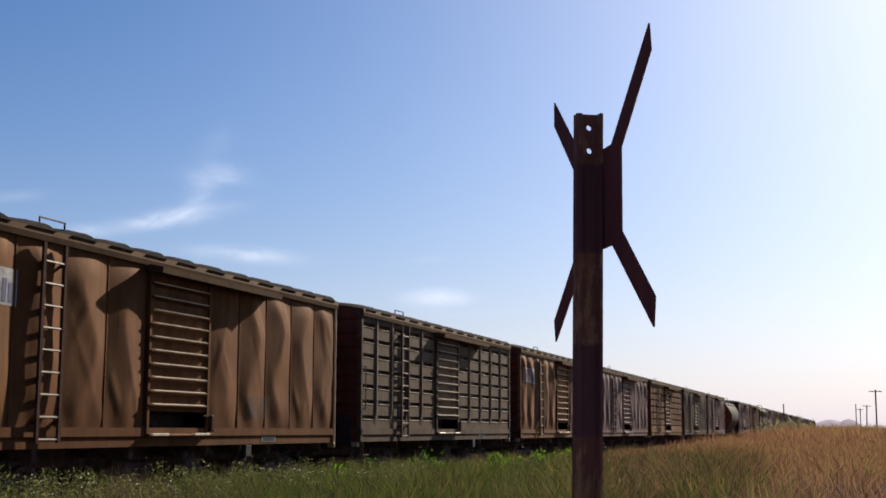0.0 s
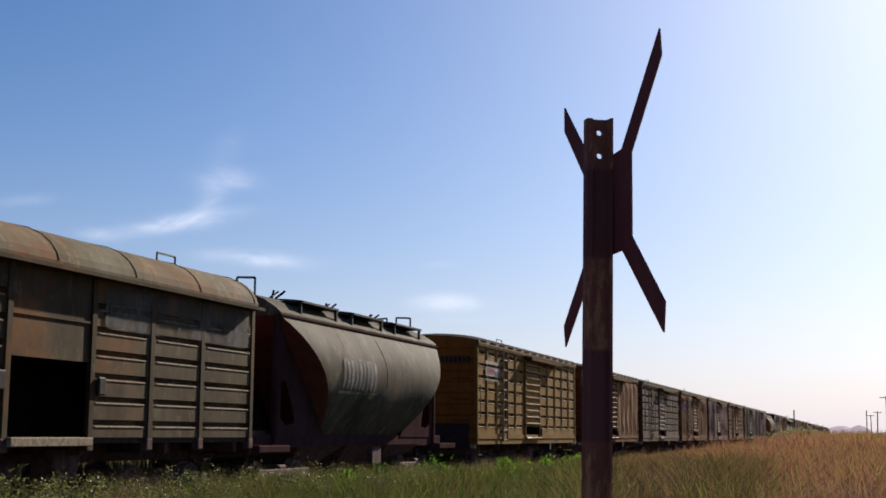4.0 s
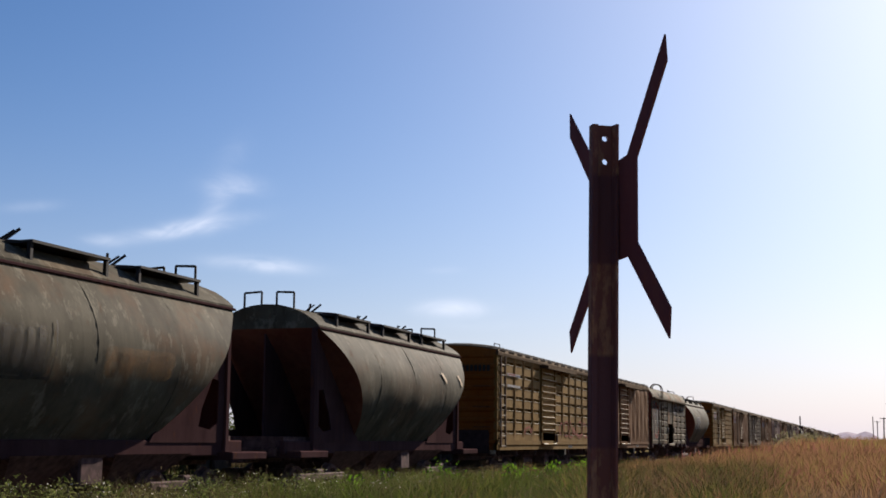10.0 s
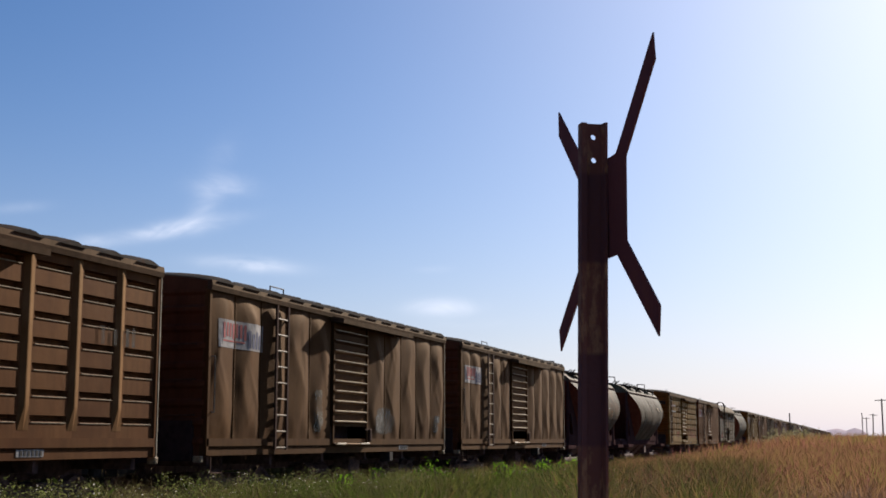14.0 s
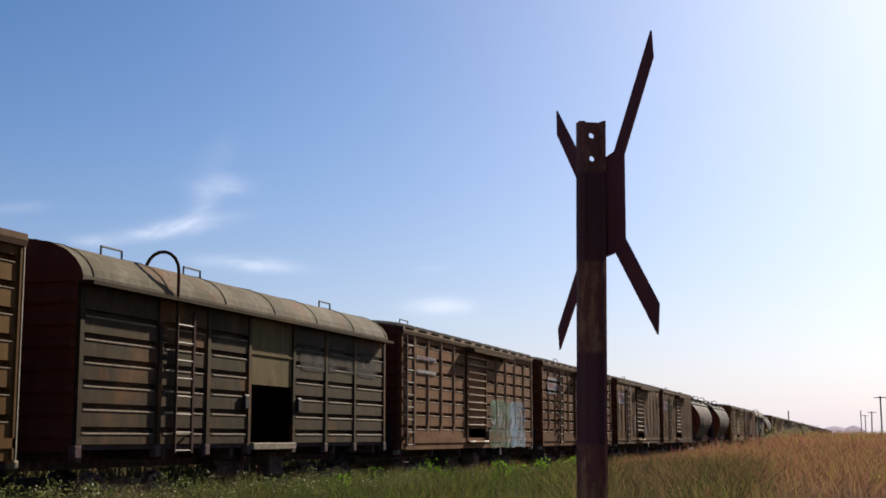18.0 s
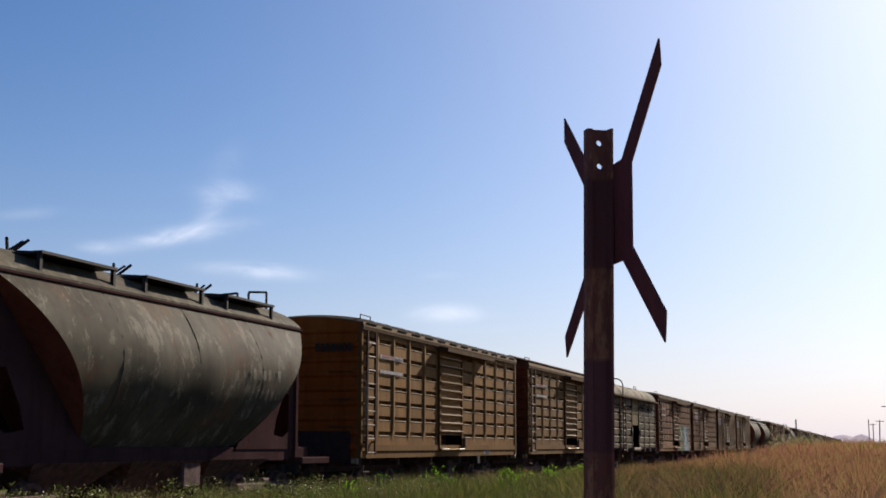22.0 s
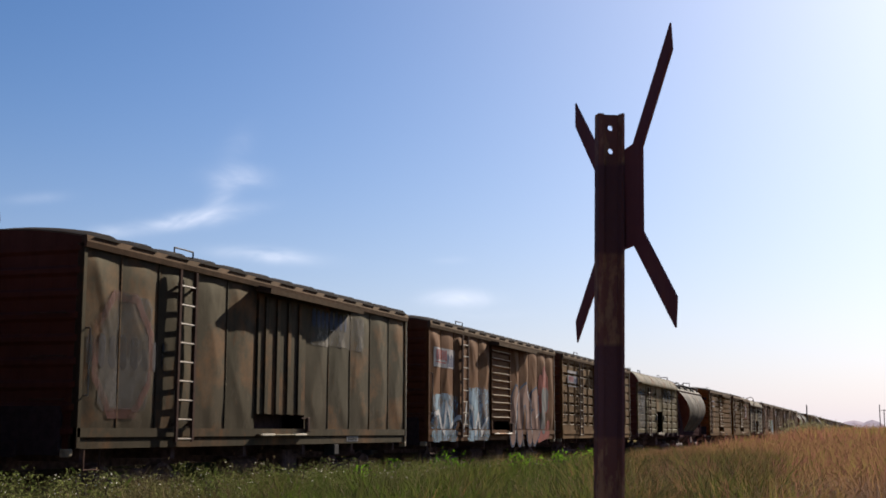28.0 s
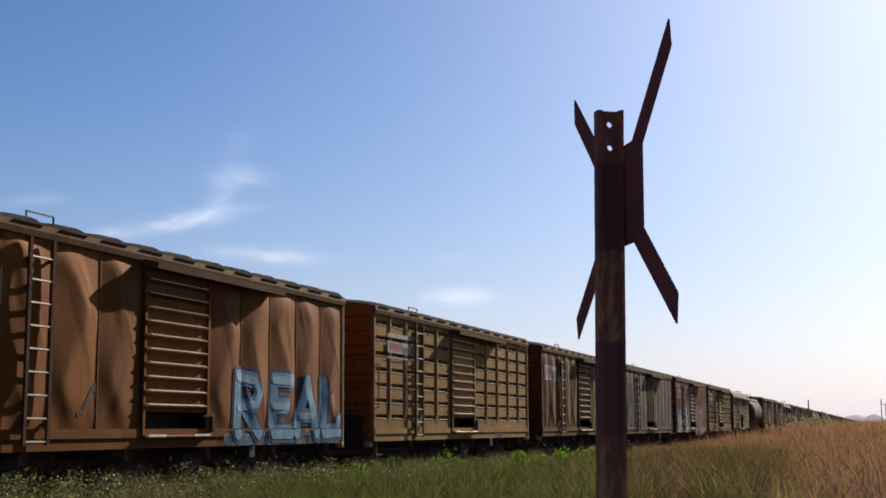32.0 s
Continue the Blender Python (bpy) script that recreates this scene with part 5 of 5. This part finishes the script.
def far_things():
    # distance: a faint glow of their own stands in for the lit air in front of them
    hazy = plain("mound_earth_haze_glow", (0.40, 0.30, 0.28), 0.95, 0.2, 0.05)
    lit = hazy.node_tree.nodes["Principled BSDF"]
    lit.inputs["Emission Color"].default_value = (1.0, 0.80, 0.80, 1)
    lit.inputs["Emission Strength"].default_value = 0.21
    for x, y, r, h, wdt in ((-14.5, 900, 22, 8.6, 17), (-2.6, 880, 15, 8.8, 11)):
        rnd = random.Random(int(r))

        def mound():
            def fn(u, t):
                a = 2 * math.pi * u
                k = 1 - t ** 1.6
                return (wdt * k ** 0.6 * math.cos(a), wdt * 0.5 * k ** 0.6 * math.sin(a), h * t * (1 + 0.05 * math.sin(3 * a)))
            return grid(fn, 24, 10)
        ob = smooth(part("far_mound", ("far_mound", x), mound, hazy, None, at=pose(x, y, 0)))
        tagged(ob, "hazy brown rounded mound on the horizon", "mound", group="mounds on the horizon")
    wood = plain("pole_wood", (0.09, 0.07, 0.06), 0.9, 0.3)
    for x, y, h, arm in ((4.3, 255, 8.2, 2.4), (3.3, 340, 7.0, 2.0), (1.1, 420, 8.8, 0.0), (2.4, 430, 7.6, 2.0), (-7.5, 153, 4.2, 0.0)):
        base = part("utility_pole", ("utility_pole", h), lambda: rod((0, 0, 0), (0, 0, h), 0.14 if h > 5 else 0.07, 8), wood, None, at=pose(x, y, rise(x, y), 0, 2.0 if h == 7.0 else 0, 0))
        tagged(base, "thin wooden utility pole standing in the field", "utility pole", group="utility poles")
        if arm:
            part("cross_arm", ("cross_arm", h, arm), lambda: box(-arm / 2, arm / 2, -0.07, 0.07, h - 0.35, h - 0.2), wood, base)


far_things()

# ---- grass ----
GRASS = {}


def grass_material(name, low, high, through, other=None, share=0.0, size=0.3):
    """Blades lit from both sides; low and high are the ends of their colour range, other tints drifting patches of the field."""
    mat, nt, bsdf = material(name, 1.0)
    bsdf.inputs["Specular IOR Level"].default_value = 0.05
    geo = nt.nodes.new("ShaderNodeNewGeometry")
    tc = nt.nodes.new("ShaderNodeTexCoord")
    col = blend(nt, geo.outputs["Random Per Island"], low, high)
    if other:
        patch = ramp(nt, noise_node(nt, tc.outputs["Object"], size, 4, (1.0, 0.45, 1.0)), 0.40, 0.62, 0.0, share)
        col = blend(nt, patch, col, other)
    nt.links.new(col, bsdf.inputs["Base Color"])
    tr = nt.nodes.new("ShaderNodeBsdfTranslucent")
    nt.links.new(col, tr.inputs["Color"])
    mx = nt.nodes.new("ShaderNodeMixShader")
    mx.inputs[0].default_value = through
    out = nt.nodes["Material Output"]
    nt.links.new(bsdf.outputs[0], mx.inputs[1]), nt.links.new(tr.outputs[0], mx.inputs[2]), nt.links.new(mx.outputs[0], out.inputs[0])
    return mat


def blades(name, label, mat, xy, height, width, bend, rng, seeds=0.0):
    """Many bent blades of grass as one sheet of stuff. xy: their feet."""
    n = len(xy)
    az = rng.uniform(0, 2 * np.pi, n)
    patch = 1 + 0.30 * np.sin(xy[:, 0] * 1.9 + 2 * np.sin(xy[:, 1] * 0.7)) * np.sin(xy[:, 1] * 1.3 + xy[:, 0])
    hgt = height * patch * rng.uniform(0.5, 1.15, n)
    wid = width * rng.uniform(0.6, 1.3, n)
    ben = bend * hgt * rng.uniform(0.2, 1.3, n)
    up = rise_all(xy)
    dx, dy = np.cos(az), np.sin(az)
    px, py = -dy, dx
    lev = np.array([0, 0.4, 0.75, 1.0])
    out = np.zeros((n, 7, 3))
    for k, t in enumerate(lev):
        cx, cy, cz = xy[:, 0] + dx * ben * t ** 2, xy[:, 1] + dy * ben * t ** 2, up + hgt * (t - 0.12 * bend * t ** 3)
        ww = wid * (1.0 if k == 0 else 0.95 if k == 1 else 0.65) / 2
        if k < 3:
            out[:, 2 * k] = np.stack([cx - px * ww, cy - py * ww, cz - 0.05 * (k == 0)], -1)
            out[:, 2 * k + 1] = np.stack([cx + px * ww, cy + py * ww, cz - 0.05 * (k == 0)], -1)
        else:
            out[:, 6] = np.stack([cx, cy, cz], -1)
    base = np.arange(n)[:, None] * 7
    tri = np.concatenate([base + [0, 1, 3], base + [0, 3, 2], base + [2, 3, 5], base + [2, 5, 4], base + [4, 5, 6]], 1).reshape(-1, 3)
    verts = out.reshape(-1, 3)
    if seeds > 0:
        # a slim seed head on top of some stalks: a crossed pair of small diamonds
        pick = np.nonzero(rng.random(n) < seeds)[0]
        m = len(pick)
        tip = out[pick, 6]
        size = rng.uniform(0.02, 0.05, m)[:, None]
        lean = np.stack([dx[pick] * 0.5, dy[pick] * 0.5, np.ones(m)], -1)
        side = np.stack([px[pick], py[pick], np.zeros(m)], -1) * 0.09
        head = np.stack([tip - lean * size * 0.2, tip + lean * size * 0.4 + side * size, tip + lean * size * 1.1, tip + lean * size * 0.4 - side * size], 1)
        b2 = len(verts) + np.arange(m)[:, None] * 4
        tri = np.concatenate([tri, b2 + [0, 1, 2], b2 + [0, 2, 3]], 0)
        verts = np.concatenate([verts, head.reshape(-1, 3)])
    me = bpy.data.meshes.new(name)
    me.vertices.add(len(verts)), me.loops.add(len(tri) * 3), me.polygons.add(len(tri))
    me.vertices.foreach_set("co", verts.ravel())
    me.loops.foreach_set("vertex_index", tri.ravel().astype(np.int32))
    me.polygons.foreach_set("loop_start", np.arange(0, len(tri) * 3, 3, dtype=np.int32))
    me.update()
    me.materials.append(mat)
    ob = new(name, me)
    tagged(ob, label, "grass", kind="stuff")
    return ob


def scatter(rng, n, near, far, left, right, power=1.0):
    """Feet spread over a wedge of the field: ranges near..far from the road end, bearings left..right (degrees left of the track's direction), kept off the track."""
    r = near + (far - near) * rng.random(n) ** power
    a = np.radians(rng.uniform(right, left, n))
    xy = np.stack([-r * np.sin(a), r * np.cos(a)], -1)
    return xy[(xy[:, 0] > -10.35)]


def clumped(rng, xy, spread, keep):
    """Thins the feet out into tufts."""
    c = xy[rng.integers(0, len(xy), max(1, len(xy) // keep))]
    return np.concatenate([c + rng.normal(0, spread, c.shape) for _ in range(keep)])


def grass():
    rng = np.random.default_rng(5)
    green = grass_material("green_blades", (0.030, 0.060, 0.006), (0.088, 0.142, 0.014), 0.55, (0.084, 0.068, 0.026), 0.4, 0.5)
    olive = grass_material("olive_blades", (0.033, 0.041, 0.009), (0.080, 0.088, 0.020), 0.5, (0.082, 0.046, 0.032), 0.65, 0.6)
    straw = grass_material("straw_blades", (0.13, 0.095, 0.05), (0.27, 0.21, 0.12), 0.4)
    russet = grass_material("russet_blades", (0.165, 0.050, 0.045), (0.210, 0.080, 0.072), 0.65, (0.125, 0.104, 0.032), 0.6, 0.16)
    field = grass_material("field_blades", (0.120, 0.112, 0.024), (0.178, 0.156, 0.040), 0.65, (0.205, 0.075, 0.052), 0.7, 0.16)
    dusty = grass_material("dusty_pink_blades", (0.15, 0.098, 0.082), (0.26, 0.190, 0.16), 0.4, (0.15, 0.105, 0.055), 0.7, 0.4)
    # close to the track and the camera: green, with drying stalks that carry seed heads
    blades("green_grass", "tall green grass and weeds beside the track", green, clumped(rng, scatter(rng, 110000, 9, 36, 27, 11.5, 0.9), 0.22, 8), 0.72, 0.009, 0.9, rng)
    blades("olive_grass", "dark olive weeds and grass beside the track", olive, clumped(rng, scatter(rng, 125000, 9, 40, 41, 4, 0.9), 0.25, 8), 0.80, 0.009, 0.9, rng)
    blades("straw_grass", "dry straw-coloured stalks with seed heads", straw, clumped(rng, scatter(rng, 4000, 9, 26, 41, 8, 0.9), 0.3, 4), 0.92, 0.0035, 0.9, rng, 0.2)
    blades("russet_grass", "reddish seeding grass in the field", russet, scatter(rng, 100000, 14, 85, 13.5, -4, 0.75), 0.66, 0.013, 0.8, rng, 0.05)
    blades("field_grass", "olive grass among the reddish grass", field, scatter(rng, 120000, 12, 95, 20, -4, 0.8), 0.72, 0.012, 0.9, rng)
    blades("far_grass", "reddish grass stretching to the horizon", russet, scatter(rng, 24000, 75, 420, 10, -5, 0.7), 0.72, 0.08, 0.5, rng)
    blades("far_olive_grass", "olive grass stretching to the horizon", field, scatter(rng, 24000, 75, 420, 10, -5, 0.7), 0.75, 0.08, 0.5, rng)
    blades("field_scrub", "tall olive and reddish scrub far out in the field", field, clumped(rng, scatter(rng, 22000, 85, 260, 8, -5, 0.9), 1.2, 7), 1.25, 0.04, 0.6, rng)
    blades("red_scrub", "tall reddish seeding weeds far out in the field", russet, clumped(rng, scatter(rng, 22000, 70, 260, 7, -5, 0.9), 1.2, 7), 1.15, 0.035, 0.6, rng)
    blades("dry_grass", "pale dusty dry grass in the field", dusty, clumped(rng, scatter(rng, 16000, 10, 24, 5.5, -4, 0.9), 0.3, 4), 0.60, 0.007, 1.1, rng, 0.15)
    # the far side of the track, seen under the wagons
    far = np.stack([rng.uniform(-15.6, -13.4, 18000), rng.uniform(4, 60, 18000)], -1)
    blades("verge_grass", "rank grass on the far side of the track", olive, far, 1.25, 0.03, 0.4, rng)
    near = np.stack([rng.uniform(-10.5, -9.6, 14000), rng.uniform(8, 60, 14000)], -1)
    blades("track_edge_grass", "tall grass growing up to the wagons", olive, near, 0.68, 0.012, 0.6, rng, 0.1)


grass()


def leafy_weeds():
    """Waist-high leafy weeds along the train: uneven clumps of small leaves on thin stems, here and there with pale flowers."""
    rng = np.random.default_rng(11)
    rich = grass_material("weed_leaves", (0.042, 0.060, 0.014), (0.135, 0.160, 0.045), 0.55, (0.115, 0.078, 0.050), 0.6, 0.8)
    pale = grass_material("pale_flowers", (0.40, 0.36, 0.30), (0.62, 0.58, 0.50), 0.4)
    stalk = grass_material("weed_stalks", (0.08, 0.052, 0.036), (0.18, 0.125, 0.085), 0.3)
    m = 1100
    y = 8 + 34 * rng.random(m) ** 1.1
    cx = np.stack([rng.uniform(-10.25, -7.6, m), y], -1)
    tall = rng.uniform(0.55, 1.0, m) * (1.08 - 0.011 * (y - 8)) * (1 + 0.16 * np.sin(y * 1.7) * np.sin(y * 0.61 + 1))
    wide = rng.uniform(0.10, 0.26, m)

    def leaves(name, label, mat, per, size, top, slim):
        k = np.repeat(np.arange(m), per)
        n = len(k)
        t = top + (1 - top) * rng.random(n) ** 0.8
        out = rng.normal(0, 1, (n, 2)) * (wide[k] * (1.1 - 0.5 * t))[:, None]
        c = np.stack([cx[k, 0] + out[:, 0], cx[k, 1] + out[:, 1], tall[k] * t - 0.15 * np.hypot(out[:, 0], out[:, 1])], -1)
        a, b = rng.normal(0, 1, (n, 3)), rng.normal(0, 1, (n, 3))
        a[:, 2] = np.abs(a[:, 2]) * 0.8
        a /= np.linalg.norm(a, axis=1, keepdims=True)
        b = np.cross(a, b)
        b /= np.linalg.norm(b, axis=1, keepdims=True)
        s = size * rng.uniform(0.5, 1.4, (n, 1))
        v = np.stack([c - a * s, c + b * s * slim, c + a * s, c - b * s * slim], 1).reshape(-1, 3)
        ob = part(name, (name,), lambda: (v.tolist(), (np.arange(n * 4).reshape(-1, 4)).tolist()), mat, None)
        tagged(ob, label, "weeds", kind="stuff")
    leaves("leafy_weeds", "waist-high leafy green weeds along the railway line", rich, 150, 0.017, 0.30, 0.40)
    leaves("weed_flowers", "tiny pale flowers on the weeds", pale, 2, 0.010, 0.85, 0.8)
    feet = cx[rng.integers(0, m, 1500)] + rng.normal(0, 0.15, (1500, 2))
    blades("weed_stalks", "thin dry stalks standing among the weeds", stalk, feet, 0.88, 0.005, 0.6, rng, 0.3)


leafy_weeds()


def bush(x, y, wid, tall, seed, label, leaf=0.12, n=2600, low=(0.022, 0.034, 0.006), high=(0.065, 0.085, 0.016)):
    """A shrub: stems from one foot and many small leaves in uneven clumps."""
    rng = np.random.default_rng(seed)
    bark = plain("shrub_bark", (0.06, 0.045, 0.03), 0.9)
    mat = grass_material("shrub_leaves", low, high, 0.5)
    tips = [(rng.normal(0, wid * 0.28), rng.normal(0, wid * 0.28), tall * rng.uniform(0.45, 0.95)) for _ in range(14)]
    ob = part("shrub", ("shrub", seed), lambda: join(*[rod((0, 0, -0.05), tip, 0.012 * tall, 5) for tip in tips]), bark, None, at=pose(x, y, rise(x, y)))
    tagged(ob, label, "shrub")
    c = np.array(tips)[rng.integers(0, len(tips), n)] * rng.uniform(0.35, 1.0, (n, 1)) + rng.normal(0, 0.09 * wid, (n, 3))
    c[:, 2] = np.maximum(0.05, c[:, 2])
    a, b = rng.normal(0, 1, (n, 3)), rng.normal(0, 1, (n, 3))
    a /= np.linalg.norm(a, axis=1, keepdims=True)
    b /= np.linalg.norm(b, axis=1, keepdims=True)
    s = leaf * rng.uniform(0.5, 1.3, (n, 1))
    v = np.stack([c - a * s, c + b * s * 0.35, c + a * s, c - b * s * 0.35], 1).reshape(-1, 3)
    part("foliage", ("foliage", seed), lambda: (v.tolist(), [[4 * k, 4 * k + 1, 4 * k + 2, 4 * k + 3] for k in range(n)]), mat, ob)


def tree(x, y, tall, spread, seed, label):
    """A small tree: a tapered trunk with limbs and a loose crown of leaves in uneven clumps."""
    rng = np.random.default_rng(seed)
    bark = plain("tree_bark", (0.07, 0.055, 0.04), 0.9)
    mat = grass_material("tree_leaves", (0.030, 0.040, 0.012), (0.085, 0.100, 0.030), 0.45)
    fork = tall * 0.35
    ends = [(rng.normal(0, spread * 0.33), rng.normal(0, spread * 0.33), tall * rng.uniform(0.55, 0.92)) for _ in range(11)]
    ob = new("tree")
    ob.matrix_basis = pose(x, y, 0)
    tagged(ob, label, "tree", group="trees beyond the train")
    part("trunk", ("trunk", seed), lambda: join(*([rod((0, 0, -0.1), (0.05, 0, fork), 0.03 * tall, 8)] + [rod((0.05, 0, fork * 0.9), e, 0.012 * tall, 5) for e in ends])), bark, ob)
    n = 1500
    c = np.array(ends)[rng.integers(0, len(ends), n)] + rng.normal(0, 1, (n, 3)) * np.array([0.15 * spread, 0.15 * spread, 0.09 * tall])
    a, b = rng.normal(0, 1, (n, 3)), rng.normal(0, 1, (n, 3))
    a /= np.linalg.norm(a, axis=1, keepdims=True)
    b /= np.linalg.norm(b, axis=1, keepdims=True)
    s = 0.14 * rng.uniform(0.5, 1.4, (n, 1))
    v = np.stack([c - a * s, c + b * s * 0.45, c + a * s, c - b * s * 0.45], 1).reshape(-1, 3)
    part("crown", ("crown", seed), lambda: (v.tolist(), np.arange(n * 4).reshape(-1, 4).tolist()), mat, ob)


for k in range(11):
    away = 92 + 9 * math.sin(k * 2.1)
    side = math.radians(37.5 - 0.95 * k)
    tree(-away * math.sin(side), away * math.cos(side), 4.3 + 0.9 * math.sin(k * 1.7), 3.2 + 0.5 * math.cos(k * 2.9), 40 + k, "dark leafy tree standing beyond the railway line")

bush(-7.4, 150, 8.0, 1.15, 1, "olive green shrub standing in the field by the track", 0.2, 2600, (0.11, 0.10, 0.055), (0.20, 0.18, 0.10))
bush(-5.2, 128, 5.0, 1.05, 2, "low olive shrub in the field", 0.2, 1400, (0.11, 0.10, 0.055), (0.20, 0.18, 0.10))
WEED = dict(low=(0.03, 0.075, 0.004), high=(0.10, 0.19, 0.012))
bush(-8.6, 26.5, 0.9, 1.05, 3, "bright green leafy weed beside the track", 0.06, 900, **WEED)
bush(-8.9, 23.4, 0.4, 1.0, 4, "tall thin green weed beside the track", 0.05, 260, **WEED)
bush(-8.0, 29.5, 0.8, 0.95, 5, "bright green leafy weed beside the track", 0.06, 600, **WEED)
for wx, wy, ww, wt, ws in ((-8.2, 31.4, 0.8, 1.0, 61), (-8.0, 33.8, 0.6, 0.95, 62), (-8.3, 36.6, 0.9, 0.9, 63), (-7.6, 28.0, 0.5, 0.8, 64), (-8.7, 21.0, 0.5, 1.0, 65), (-8.5, 39.5, 0.8, 0.95, 66)):
    bush(wx, wy, ww, wt, ws, "bright green leafy weed beside the track", 0.055, 700, (0.06, 0.125, 0.006), (0.15, 0.28, 0.018))
bush(-8.4, 18.0, 0.7, 0.95, 6, "dark leafy weed with dry stalks", 0.05, 500)
bush(-8.6, 15.6, 0.8, 0.95, 7, "dark leafy weed with dry stalks", 0.05, 500)
bush(-8.8, 13.2, 0.8, 1.0, 8, "dark leafy weed with dry stalks", 0.05, 500)


def motions():
    """The train rolls away along the track."""
    times = [0, 4, 8, 12, 16, 20, 24, 28, 32]
    for w, y in TRAIN:
        walk(w, [(t, pose(TRACK_X, y + travelled(t), RAIL_Z)) for t in times])
    # the wheels under the wagons that pass close by turn with the way they roll
    turns = [(k / 30, pose(0, 0, 0, math.degrees(-travelled(k / 30) / 0.42) % 360)) for k in range(961)]
    for wheel in WHEELS[:NEAR_WHEELS]:
        at = wheel.matrix_basis.copy()
        walk(wheel, [(t, at @ m) for t, m in turns])


motions()
